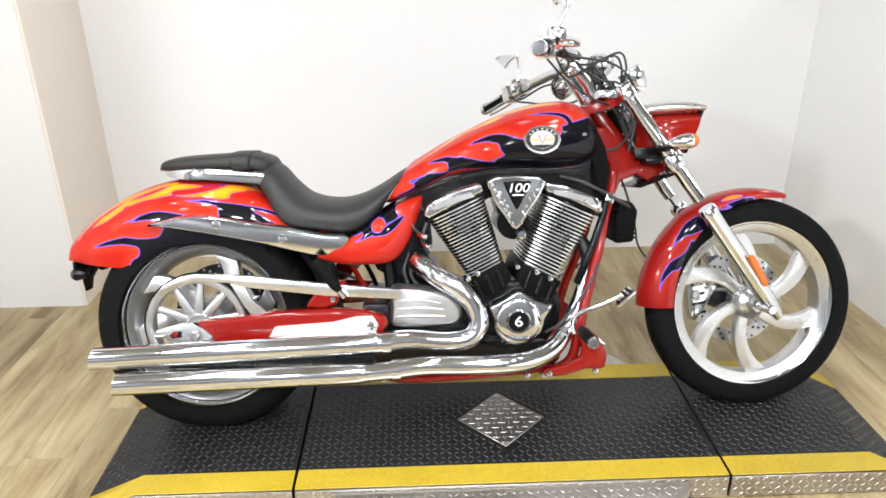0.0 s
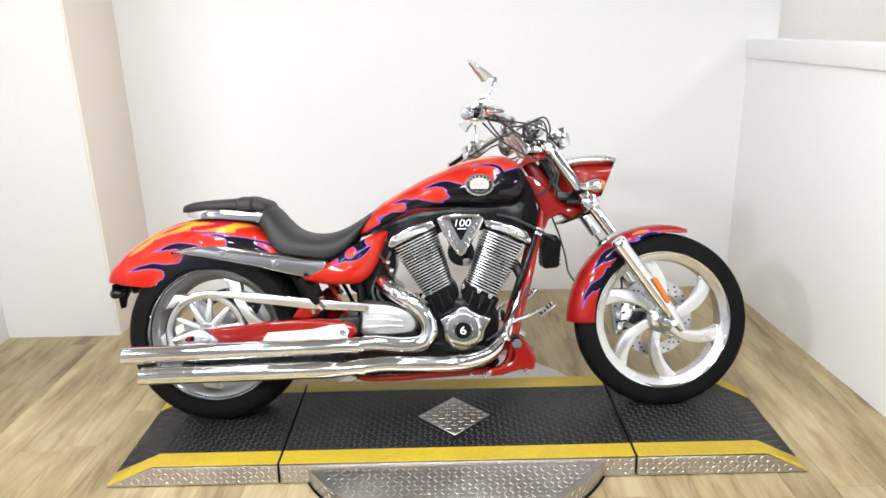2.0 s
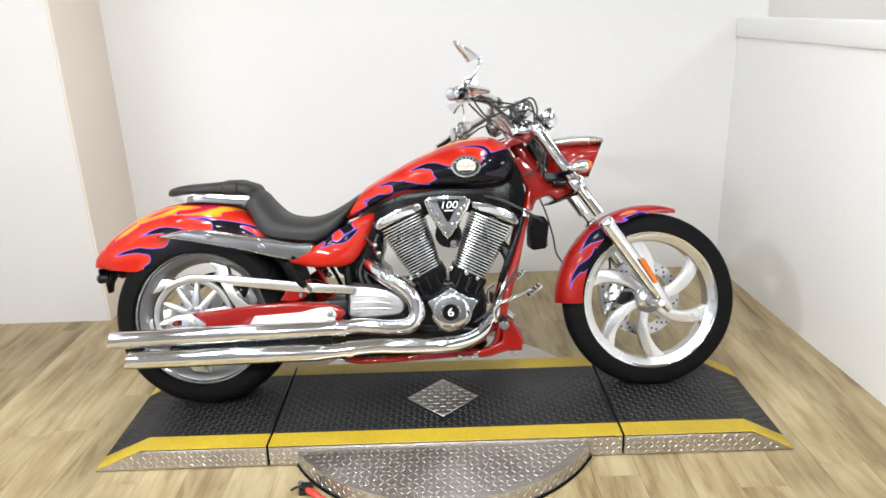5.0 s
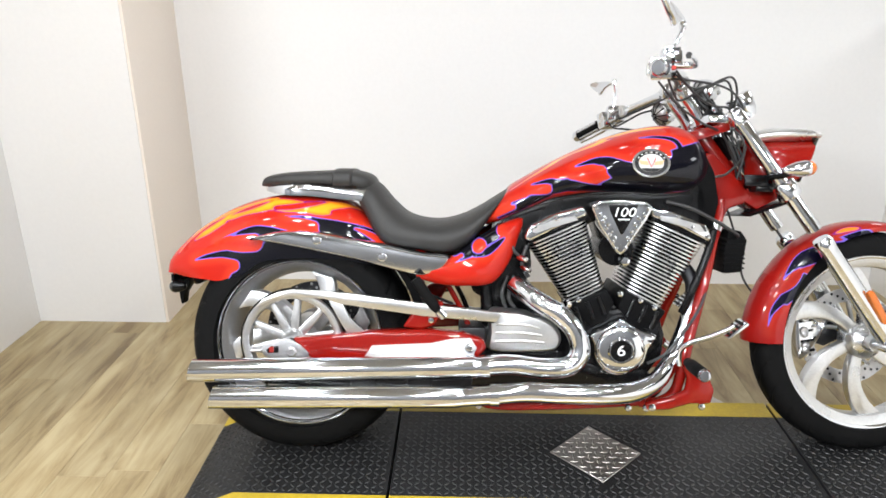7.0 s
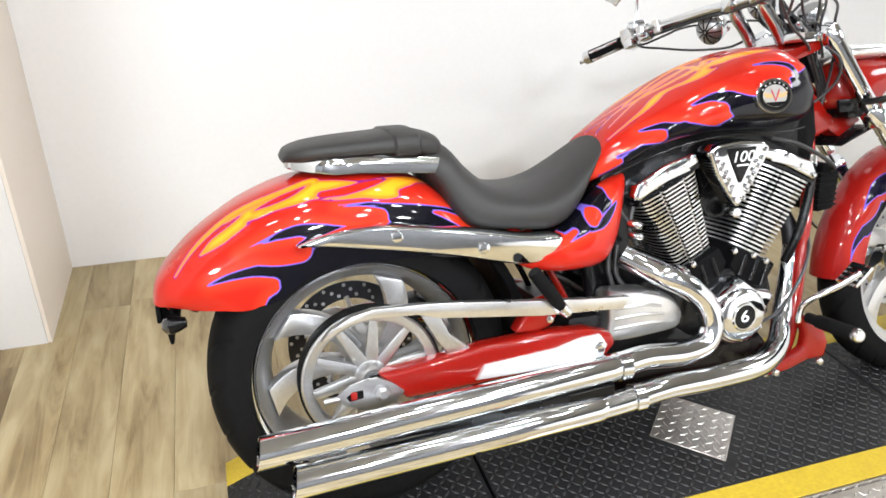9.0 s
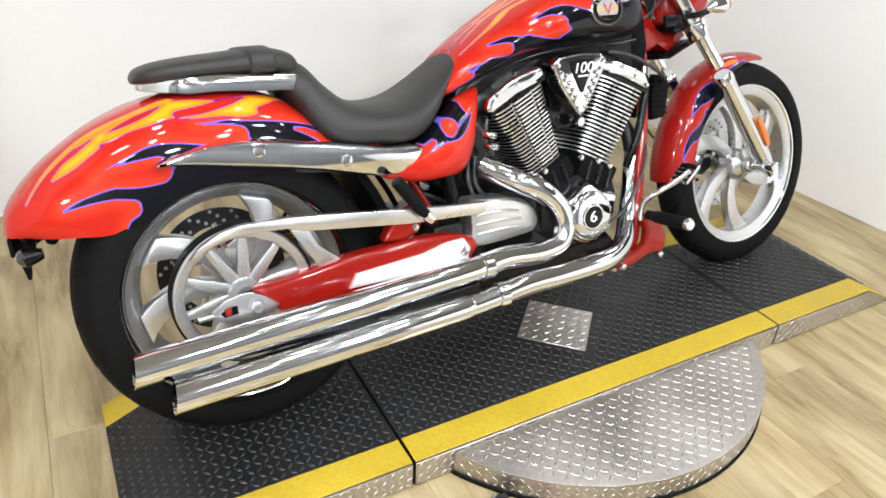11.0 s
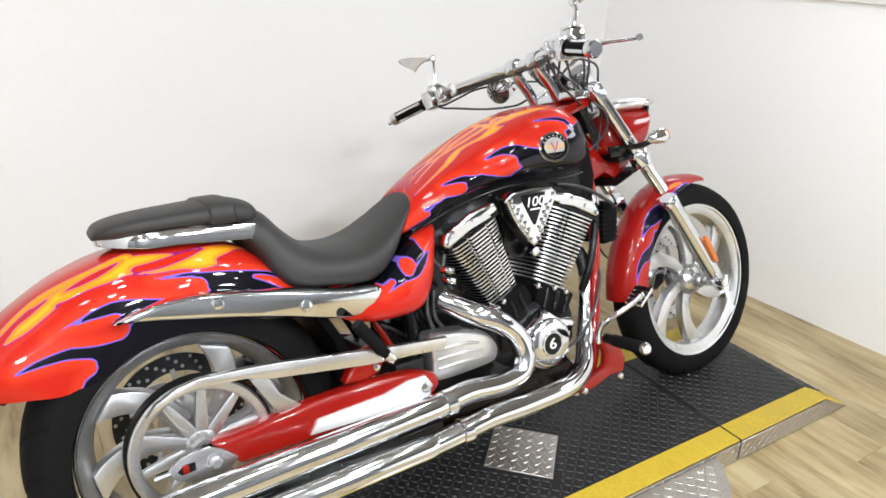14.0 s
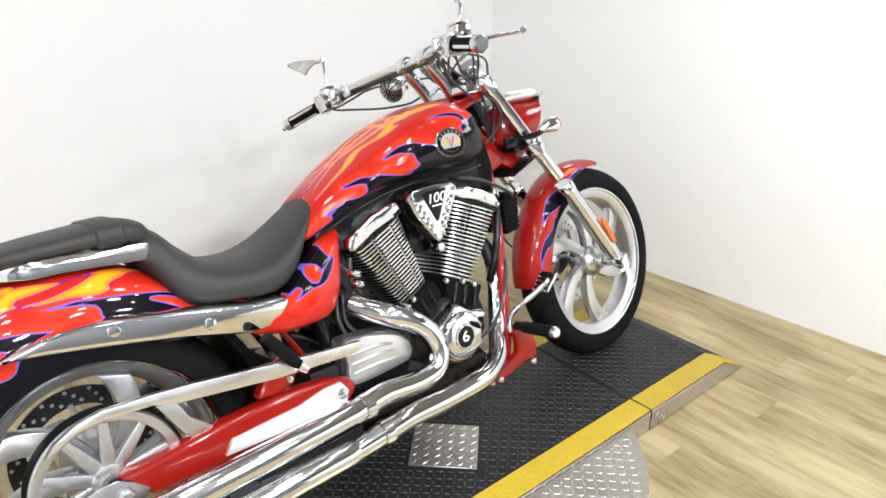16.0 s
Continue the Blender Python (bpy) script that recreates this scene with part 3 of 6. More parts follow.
def brake_disc(name, centre, y, r, parent, fn, mat):
    bm = bmesh.new()
    n = 40
    prof = [(r, y - 0.0025), (r, y + 0.0025), (r * 0.72, y + 0.0025), (r * 0.72, y - 0.0025)]
    d = part(name, fn(lathe(prof, centre, 64, closed=True)), mat, parent, "drilled steel brake disc")
    for ring, rr in enumerate((0.79, 0.87, 0.95)):
        for k in range(18):
            a = math.tau * (k + ring * 0.33) / 18
            c = (centre[0] + r * rr * math.cos(a), centre[1] + y - 0.0032, centre[2] + r * rr * math.sin(a))
            b = lathe([(0.0045, 0), (0, 0)], c, 8)
            me = bpy.data.meshes.new("t")
            b.to_mesh(me)
            bm.from_mesh(me)
            bpy.data.meshes.remove(me)
            b.free()
    tagged(part("hole", fn(bm), STEEL if mat is DARK_METAL else DARK_METAL, d), "", "", "", "stuff")
    for k in range(5):
        a = math.tau * k / 5
        p, q = (centre[0] + 0.045 * math.cos(a), centre[1] + y, centre[2] + 0.045 * math.sin(a)), (centre[0] + r * 0.76 * math.cos(a + 0.35), centre[1] + y, centre[2] + r * 0.76 * math.sin(a + 0.35))
        part("carrier_arm", fn(tube([p, q], 0.007, 8, 0)), SATIN, d)
    return d


brake_disc("brake_disc", FA, 0.065, 0.15, wheel_f, steer, STEEL)

# front brake caliper, on the far fork leg
cal = group("front_caliper", "chrome front brake caliper")
part("caliper_body", steer(prism([(1.5, 0.40), (1.54, 0.415), (1.6, 0.405), (1.63, 0.385), (1.6, 0.36), (1.57, 0.3), (1.545, 0.255), (1.52, 0.25), (1.51, 0.3), (1.505, 0.35)], 0.05, 0.1, 0.008, 2)), CHROME, cal)
part("caliper_bracket", steer(prism([(1.55, 0.4), (1.6, 0.41), (1.659, 0.392), (1.68, 0.36), (1.64, 0.335), (1.6, 0.345), (1.57, 0.33)], 0.075, 0.105, 0.005)), DARK_METAL, cal)
for x, z in ((1.53, 0.385), (1.53, 0.33), (1.535, 0.28), (1.585, 0.375)):
    part("bolt", steer(lathe([(0.011, 0), (0.011, -0.006), (0.007, -0.009), (0, -0.009)], (x, 0.05, z), 10)), STEEL, cal)

for x, z in ((1.53, 0.38), (1.528, 0.34), (1.535, 0.295)):
    part("piston_cap", steer(lathe([(0, -0.006), (0.011, -0.006), (0.014, -0.002), (0.014, 0.004), (0, 0.004)], (x, 0.05, z), 18)), STEEL, cal)
for k in range(4):
    x, z = 1.524 + 0.004 * k, 0.372 - 0.031 * k
    part("cooling_slot", steer(prism([(x - 0.012, z), (x + 0.03, z + 0.006), (x + 0.03, z - 0.001), (x - 0.012, z - 0.008)], 0.0475, 0.056, 0.001, 1)), BLACK, cal)
part("caliper_arm", steer(prism([(1.56, 0.35), (1.6, 0.36), (1.65, 0.335), (1.64, 0.31), (1.6, 0.29), (1.575, 0.3)], 0.06, 0.08, 0.005)), DARK_METAL, cal)
part("brake_line", steer(tube([(1.55, 0.08, 0.41), (1.56, 0.1, 0.47), (1.52, 0.1, 0.56), (1.44, 0.1, 0.68)], 0.0045, 8)), CABLE, cal)

# fork
fork = group("front_fork", "chrome telescopic fork with clamps")
for side in (-1, 1):
    y = side * 0.108
    d = (FORK_B - FORK_A)
    at = lambda t: tuple(Vector((0, y, 0)) + FORK_A + d * t)
    part("fork_tube", steer(turned([(0.0, 0), (0.021, 0), (0.0215, 0.004), (0.0215, 0.4), (0.0, 0.4)], at(0.0), at(1.0), 24)), CHROME, fork, "chrome fork tube")
    part("fork_slider", steer(turned([(0.0, -0.006), (0.0235, -0.006), (0.027, 0.0), (0.0295, 0.006), (0.0295, 0.02), (0.028, 0.024), (0.0285, 0.28), (0.026, 0.34), (0.02, 0.385), (0.014, 0.41), (0, 0.412)], at(0.53), at(1.0), 24)), CHROME, fork, "chrome fork slider")
    part("fork_cap", steer(turned([(0, -0.016), (0.018, -0.014), (0.026, -0.004), (0.027, 0.03), (0.022, 0.034), (0, 0.034)], at(0.0), at(1.0), 20)), CHROME, fork)
    part("axle_nut", steer(lathe([(0, side * 0.155 - y), (0.012, side * 0.155 - y), (0.014, side * 0.15 - y), (0.014, side * 0.08 - y), (0, side * 0.08 - y)], (FRONT_AXLE.x, y, FRONT_AXLE.z), 16)), CHROME, fork)
    low = FORK_A + d * 0.29
    part("fork_clamp", steer(turned([(0, -0.005), (0.03, -0.005), (0.034, 0.0), (0.034, 0.042), (0.03, 0.047), (0, 0.047)], (low.x, y, low.z), tuple(FORK_B + Vector((0, y, 0))), 20)), CHROME, fork)
    r = part("reflector", steer(prism([(1.602, 0.482), (1.612, 0.49), (1.622, 0.484), (1.666, 0.408), (1.666, 0.396), (1.655, 0.392), (1.648, 0.398)], y + side * 0.024, y + side * 0.036, 0.003)), AMBER, fork, "amber side reflector")
t_up, t_low = FORK_A + (FORK_B - FORK_A) * 0.02, FORK_A + (FORK_B - FORK_A) * 0.31
for c, nm in ((t_up, "top_clamp"), (t_low, "lower_clamp")):
    # Black on the lower clamp stands for the shade on its red casting.
    part(nm, steer(box(c.x - 0.08, c.x + 0.02, -0.1, 0.1, c.z - 0.012, c.z + 0.014, 0.008)), CHROME if nm == "top_clamp" else BLACK, fork)
part("lower_yoke", steer(prism([(1.283, 0.742), (1.3, 0.775), (1.385, 0.782), (1.412, 0.752), (1.33, 0.712)], -0.05, 0.05, 0.008, 2)), RED, fork, "red lower yoke")
part("yoke_plate", steer(prism([(1.29, 0.692), (1.296, 0.7), (1.404, 0.742), (1.405, 0.73)], -0.09, 0.09, 0.003, 1)), BLACK, fork, "black plate under the yoke")
part("ignition_module", steer(prism([(1.222, 0.925), (1.25, 0.935), (1.318, 0.83), (1.296, 0.812)], -0.034, 0.034, 0.006, 2)), PLASTIC, fork, "black module behind the fork")
for k in range(4):
    part("module_wire", steer(tube([(1.235 + 0.006 * k, -0.04, 0.94), (1.25 + 0.008 * k, -0.046, 0.89 + 0.006 * k), (1.268 + 0.01 * k, -0.042, 0.845), (1.28 + 0.012 * k, -0.03, 0.8)], 0.003, 8, 5)), CABLE, fork)
part("lock_rod", steer(turned([(0, 0), (0.009, 0), (0.009, 0.06), (0.013, 0.062), (0.013, 0.085), (0, 0.087)], (1.262, -0.03, 0.861), (1.333, -0.03, 0.783), 14)), CHROME, fork, "chrome lock barrel")
part("loom", tube([(1.235, -0.06, 0.95), (1.262, -0.08, 0.92), (1.268, -0.075, 0.87), (1.235, -0.05, 0.82), (1.2, -0.045, 0.81)], 0.0035, 10), CABLE, fork, "black wire loom")
part("loom", tube([(1.21, 0.06, 0.9), (1.255, 0.075, 0.86), (1.3, 0.085, 0.81), (1.33, 0.08, 0.76)], 0.006, 10), CABLE, fork, "black wire loom")
part("steering_stem", sway(tube([(1.165, 0, 0.955), (1.29, 0, 0.78)], 0.028, 18, 0)), RED, bike, "red steering head")

# front fender: a shell round the tyre
FF = [(180, 0.27), (165, 0.272), (150, 0.28), (135, 0.292), (120, 0.306), (105, 0.318), (90, 0.328), (78, 0.336), (72, 0.343)]
rings = []
for a, low in spline(FF, 14):
    ring, ca, sa = [], math.cos(radians(a)), math.sin(radians(a))
    for k in range(49):
        th = math.pi * k / 48
        y = -0.068 * (0.5 + 0.5 * min(1, (a - 72) / 26)) * math.copysign(abs(math.cos(th)) ** 0.9, math.cos(th))
        r = low + (0.361 - low) * math.sin(th) ** 0.78
        ring.append(Vector((FRONT_AXLE.x + r * ca, y, FRONT_AXLE.z + r * sa)))
    rings.append(ring)


def thick_shell(rings, thick):
    """Outer rings joined to inner ones; the rings are open curves."""
    bm = bmesh.new()
    outer = [[Vector(p) for p in r] for r in rings]
    inner = []
    for i, r in enumerate(outer):
        row = []
        for k, p in enumerate(r):
            along_i = outer[min(i + 1, len(outer) - 1)][k] - outer[max(i - 1, 0)][k]
            along_k = r[min(k + 1, len(r) - 1)] - r[max(k - 1, 0)]
            n = along_i.cross(along_k)
            mid = (r[0] + r[-1]) / 2
            n = n.normalized() if n.length > 1e-9 else (p - mid).normalized()
            if n.dot(p - mid) < 0:
                n = -n
            row.append(p - n * thick)
        inner.append(row)
    ov, iv = [[bm.verts.new(p) for p in r] for r in outer], [[bm.verts.new(p) for p in r] for r in inner]
    R, K = len(ov), len(ov[0])
    for i in range(R - 1):
        for k in range(K - 1):
            bm.faces.new((ov[i][k], ov[i][k + 1], ov[i + 1][k + 1], ov[i + 1][k]))
            bm.faces.new((iv[i][k], iv[i + 1][k], iv[i + 1][k + 1], iv[i][k + 1]))
        for k, rev in ((0, False), (K - 1, True)):
            bm.faces.new((ov[i][k], ov[i + 1][k], iv[i + 1][k], iv[i][k]))
    for k in range(K - 1):
        bm.faces.new((ov[0][k], iv[0][k], iv[0][k + 1], ov[0][k + 1]))
        bm.faces.new((ov[-1][k], ov[-1][k + 1], iv[-1][k + 1], iv[-1][k]))
    bmesh.ops.recalc_face_normals(bm, faces=bm.faces)
    return bm


fender_f = part("front_fender", steer(thick_shell(rings, 0.004)), PAINT_SHADED, bike, "red front fender with painted flames")

# rear wheel
wheel_r = group("rear_wheel", "wide rear wheel with polished alloy rim")
RA = (0.0, -0.03, 0.322)
tyre(RA, 0.33, 0.125, 0.248, "tyre", wheel_r, same, math.tau * 0.33 / 20)
part("rim_lip", lathe([(0.2575, -0.0985), (0.252, -0.1045), (0.241, -0.102), (0.233, -0.094), (0.24, -0.0925)], RA, 96, closed=True), CHROME, wheel_r, "polished rim lip")
part("rim", lathe([(0.252, -0.102), (0.258, -0.098), (0.25, -0.092), (0.236, -0.09), (0.226, -0.075), (0.21, -0.05), (0.205, 0), (0.21, 0.05), (0.226, 0.075), (0.25, 0.092), (0.258, 0.098), (0.252, 0.102), (0.24, 0.096), (0.205, 0.06), (0.195, 0), (0.205, -0.055), (0.222, -0.085), (0.24, -0.098)], RA, 96, closed=True), BRUSHED, wheel_r, "polished aluminium rim")
for k in range(3):
    for off in (20, 68):
        part("spoke", blade_spoke((RA[0], -0.09, RA[2]), radians(off + 120 * k) - 0.42, 0.05, 0.21, 0.02, 0.034, 0.5, 0.02), BRUSHED, wheel_r)
part("hub", lathe([(0, -0.13), (0.03, -0.13), (0.05, -0.1), (0.06, -0.06), (0.06, 0.06), (0.05, 0.1), (0, 0.1)], RA, 36), BRUSHED, wheel_r)
brake_disc("brake_disc", RA, 0.1, 0.15, wheel_r, same, DARK_METAL)
pul = group("drive_pulley", "machined aluminium belt pulley with ten spokes")
PC = (-0.006, -0.182, 0.34)
part("pulley_ring", lathe([(0.14, -0.02), (0.144, -0.016), (0.144, 0.016), (0.122, 0.016), (0.12, 0.0), (0.122, -0.018), (0.128, -0.021)], PC, 72, closed=True), BRUSHED, pul)
part("drive_belt", lathe([(0.145, -0.014), (0.149, -0.014), (0.149, 0.016), (0.145, 0.016)], PC, 72, closed=True), RUBBER, pul, "black toothed drive belt")
for k in range(10):
    part("pulley_spoke", blade_spoke(PC, math.tau * k / 10 + 0.2, 0.024, 0.126, 0.0145, 0.0085, 0.0, 0.008), BRUSHED, pul)
part("pulley_hub", lathe([(0, -0.03), (0.022, -0.03), (0.026, -0.024), (0.034, -0.012), (0.034, 0.02), (0, 0.02)], PC, 32), BRUSHED, pul)
part("hub_cap", lathe([(0, -0.032), (0.009, -0.032), (0.009, -0.038), (0.014, -0.038), (0.0155, -0.028), (0, -0.028)], PC, 24), BLACK, pul, "black ring on the hub")

# rear brake caliper
rcal = group("rear_caliper", "dark rear brake caliper")
part("caliper_body", prism([(0.11, 0.4), (0.16, 0.42), (0.205, 0.395), (0.225, 0.34), (0.19, 0.31), (0.15, 0.33)], 0.05, 0.1, 0.008, 2), DARK_METAL, rcal)
part("caliper_bracket", prism([(0.0, 0.35), (0.1, 0.41), (0.16, 0.36), (0.12, 0.31), (0.0, 0.3)], 0.1, 0.112, 0.004), SATIN, rcal)
part("brake_hose", tube([(0.16, 0.08, 0.41), (0.22, 0.1, 0.45), (0.32, 0.11, 0.44), (0.44, 0.1, 0.4)], 0.005, 8), CABLE, rcal)

# rear fender
RT = [(-0.413, 0.52, 0.095), (-0.4, 0.564, 0.122), (-0.342, 0.626, 0.141), (-0.27, 0.677, 0.15), (-0.2, 0.714, 0.157), (-0.111, 0.742, 0.16), (0.0, 0.752, 0.16), (0.09, 0.742, 0.156), (0.17, 0.71, 0.148), (0.25, 0.64, 0.125)]
RB = [(-0.38, 0.516), (-0.33, 0.51), (-0.28, 0.507), (-0.228, 0.504), (-0.165, 0.52), (-0.1, 0.56), (0.0, 0.572), (0.09, 0.57), (0.17, 0.56), (0.3, 0.54)]
rings = []
for (tx, tz, hw), (bx, bz) in zip(spline(RT, 12), spline(RB, 12)):
    ring = []
    for k in range(73):
        th = math.pi * k / 72
        y = -hw * math.copysign(abs(math.cos(th)) ** 0.62, math.cos(th))
        s = math.sin(th) ** 0.7
        ring.append(Vector((bx + (tx - bx) * s, y, bz + (tz - bz) * s)))
    rings.append(ring)
fender_r = part("rear_fender", thick_shell(rings, 0.005), PAINT, bike, "red rear fender with painted flames")

# tank
TT = [(0.604, 0.774), (0.616, 0.786), (0.669, 0.818), (0.738, 0.856), (0.825, 0.898), (0.911, 0.932), (0.997, 0.953), (1.075, 0.957), (1.125, 0.938), (1.158, 0.9), (1.168, 0.87)]
TB = [(0.533, 0.664), (0.556, 0.667), (0.63, 0.697), (0.714, 0.738), (0.802, 0.756), (0.89, 0.762), (0.998, 0.758), (1.063, 0.757), (1.116, 0.765), (1.15, 0.79), (1.162, 0.81)]
TW = [0.096, 0.106, 0.128, 0.148, 0.163, 0.17, 0.169, 0.162, 0.146, 0.115, 0.092]
rings = []
for (tx, tz), (bx, bz), (hw,) in zip(spline(TT, 20), spline(TB, 20), spline([(w,) for w in TW], 20)):
    ring = []
    for k in range(200):
        th = math.tau * k / 200
        c, s = math.cos(th), math.sin(th)
        # a soft shoulder crease runs along each flank above a shallow hollow
        crease = 1 + 0.022 * math.exp(-(((s - 0.62) / 0.1) ** 2)) - 0.016 * math.exp(-(((s - 0.32) / 0.12) ** 2))
        y = -hw * math.copysign(abs(c) ** (0.74 if s > 0 else 0.8), c) * (1.0 - 0.12 * max(0, s)) * crease
        s2 = math.copysign(abs(s) ** (0.85 if s > 0 else 0.6), s)
        low = 0.42
        f = low + (1 - low) * s2 if s > 0 else low + low * s2
        ring.append(Vector((bx + (tx - bx) * f, y, bz + (tz - bz) * f)))
    rings.append(ring)
tank = part("fuel_tank", skin(rings), PAINT, bike, "black fuel tank with red and orange flames", 60)
part("tank_seam", tube([(0.6, -0.118, 0.692), (0.68, -0.14, 0.727), (0.78, -0.157, 0.754), (0.9, -0.166, 0.764), (1.02, -0.163, 0.76), (1.1, -0.148, 0.765)], 0.003, 8), BLACK, tank, "black seam along the tank's lower edge")

# seats
def seat_loft(name, top, bottom, widths, label, n=40, flat=0.7, crown=0.8, nose=0.0):
    rings = []
    stations = list(zip(spline(top, 6), spline(bottom, 6), spline([(w,) for w in widths], 6)))
    for i, ((tx, tz), (bx, bz), (hw,)) in enumerate(stations):
        ring, ease = [], max(0.0, i / (len(stations) - 1) - 0.5) * 2 * nose
        for k in range(n):
            th = math.tau * k / n
            c, s = math.cos(th), math.sin(th)
            y = -hw * math.copysign(abs(c) ** (crown + (1 - crown) * ease), c) * (1.0 - 0.1 * max(0, s))
            f = 0.45 + 0.55 * math.copysign(abs(s) ** (flat + (1 - flat) * ease), s) if s > 0 else 0.45 + 0.45 * math.copysign(abs(s) ** 0.5, s)
            ring.append(Vector((bx + (tx - bx) * f, y, bz + (tz - bz) * f)))
        rings.append(ring)
    return part(name, skin(rings), LEATHER, bike, label, 70)


rider = seat_loft("rider_seat", [(0.165, 0.79), (0.217, 0.786), (0.26, 0.739), (0.306, 0.699), (0.362, 0.682), (0.42, 0.682), (0.476, 0.698), (0.53, 0.726), (0.575, 0.755), (0.606, 0.774)],
                  [(0.155, 0.742), (0.185, 0.69), (0.215, 0.63), (0.255, 0.6), (0.34, 0.59), (0.42, 0.58), (0.47, 0.592), (0.51, 0.63), (0.53, 0.66), (0.542, 0.684)],
                  [0.1, 0.125, 0.142, 0.155, 0.163, 0.162, 0.15, 0.131, 0.111, 0.096], "black vinyl rider seat", nose=0.8)
pillion = seat_loft("pillion_seat", [(-0.128, 0.786), (-0.116, 0.801), (-0.082, 0.811), (-0.03, 0.817), (0.044, 0.821), (0.14, 0.824), (0.192, 0.812), (0.212, 0.79)],
                    [(-0.126, 0.772), (-0.1, 0.772), (-0.075, 0.775), (-0.03, 0.775), (0.044, 0.775), (0.14, 0.77), (0.19, 0.758), (0.21, 0.762)],
                    [0.05, 0.08, 0.098, 0.11, 0.116, 0.114, 0.1, 0.06], "black vinyl pillion pad", 40, 0.5)
strap_rings = []
for x in (0.094, 0.099, 0.145, 0.15):
    lift = 0.0055 if x in (0.099, 0.145) else 0.0
    strap_rings.append([Vector((x, -(0.1165 + lift) * math.copysign(abs(math.cos(math.tau * k / 40)) ** 0.8, math.cos(math.tau * k / 40)) * (1.0 - 0.1 * max(0, math.sin(math.tau * k / 40))),
                                0.797 + (0.0275 + lift * 0.7) * math.copysign(abs(math.sin(math.tau * k / 40)) ** 0.5, math.sin(math.tau * k / 40)))) for k in range(40)])
part("seat_strap", skin(strap_rings), LEATHER, pillion, "black vinyl passenger strap")

# chrome rail under the pillion pad
def rail_at(t):
    """Half outline of the pad's base: x and half width."""
    x = -0.122 + 0.32 * t
    return x, 0.112 * (1 - (1 - min(1, t * 2.2)) ** 2.4) ** 0.5 if t > 0 else 0.0


line = [rail_at((k / 30) ** 1.6) for k in range(31)]
line = [(x, -w) for x, w in line[::-1]] + [(x, w) for x, w in line[1:]]
rings = []
for x, y in line:
    zt = 0.779 - 0.09 * max(0, x - 0.02) + 0.02 * min(0, x + 0.05)
    h = 0.031 * min(1.0, 0.55 + (x + 0.122) * 5)
    rings.append([Vector((x, y * s, zt + dz)) for s, dz in ((0.97, 0.001), (1.0, -0.003), (1.03, -h * 0.5), (1.01, -h), (0.93, -h - 0.001), (0.92, 0.0))])
part("seat_rail", skin(rings), CHROME, bike, "chrome band under the pillion pad")

# chrome fender struts
STRUT = [(-0.13, 0.628), (-0.06, 0.647), (0.0, 0.652), (0.07, 0.648), (0.226, 0.62), (0.353, 0.594), (0.43, 0.586), (0.42, 0.555), (0.37, 0.53), (0.305, 0.538), (0.19, 0.568), (0.066, 0.594), (-0.059, 0.617)]
for side in (-1, 1):
    strut = part("fender_strut", dome(STRUT, side * 0.15, side * 0.196, 0.014, 4), CHROME, bike, "chrome fender strut")
    for x, z in ((0.066, 0.628), (0.248, 0.582)):
        bolt((x, side * 0.195, z), 0.013, 0.01, CHROME, strut, side=side)

# side covers
COVER = [(0.338, -0.172, 0.529), (0.4, -0.174, 0.506), (0.478, -0.17, 0.5), (0.552, -0.15, 0.506), (0.6, -0.125, 0.556), (0.632, -0.098, 0.636), (0.645, -0.08, 0.685), (0.612, -0.092, 0.683), (0.54, -0.125, 0.65), (0.466, -0.15, 0.6), (0.402, -0.165, 0.555)]
covers = []
for side in (-1, 1):
    bm = bmesh.new()
    pts = spline(COVER, 10, True)
    mid = sum(pts) / len(pts)
    rows = []
    for s in [1.0, 0.99, 0.975, 0.95] + [0.92 - 0.045 * k for k in range(20)]:
        swell = 0.05 * (1 - s**2.2) ** 0.55 if s < 1 else -0.02
        rows.append([bm.verts.new((mid[0] + (p[0] - mid[0]) * s, side * (swell - (mid[1] + (p[1] - mid[1]) * s)), mid[2] + (p[2] - mid[2]) * s)) for p in pts])
    for a, b in zip(rows, rows[1:]):
        for i in range(len(pts)):
            bm.faces.new((a[i - 1], a[i], b[i], b[i - 1]))
    bm.faces.new(rows[-1]), bm.faces.new(rows[0])
    bmesh.ops.recalc_face_normals(bm, faces=bm.faces)
    covers.append(part("side_cover", bm, PAINT, bike, "red side cover with painted flames", 60))

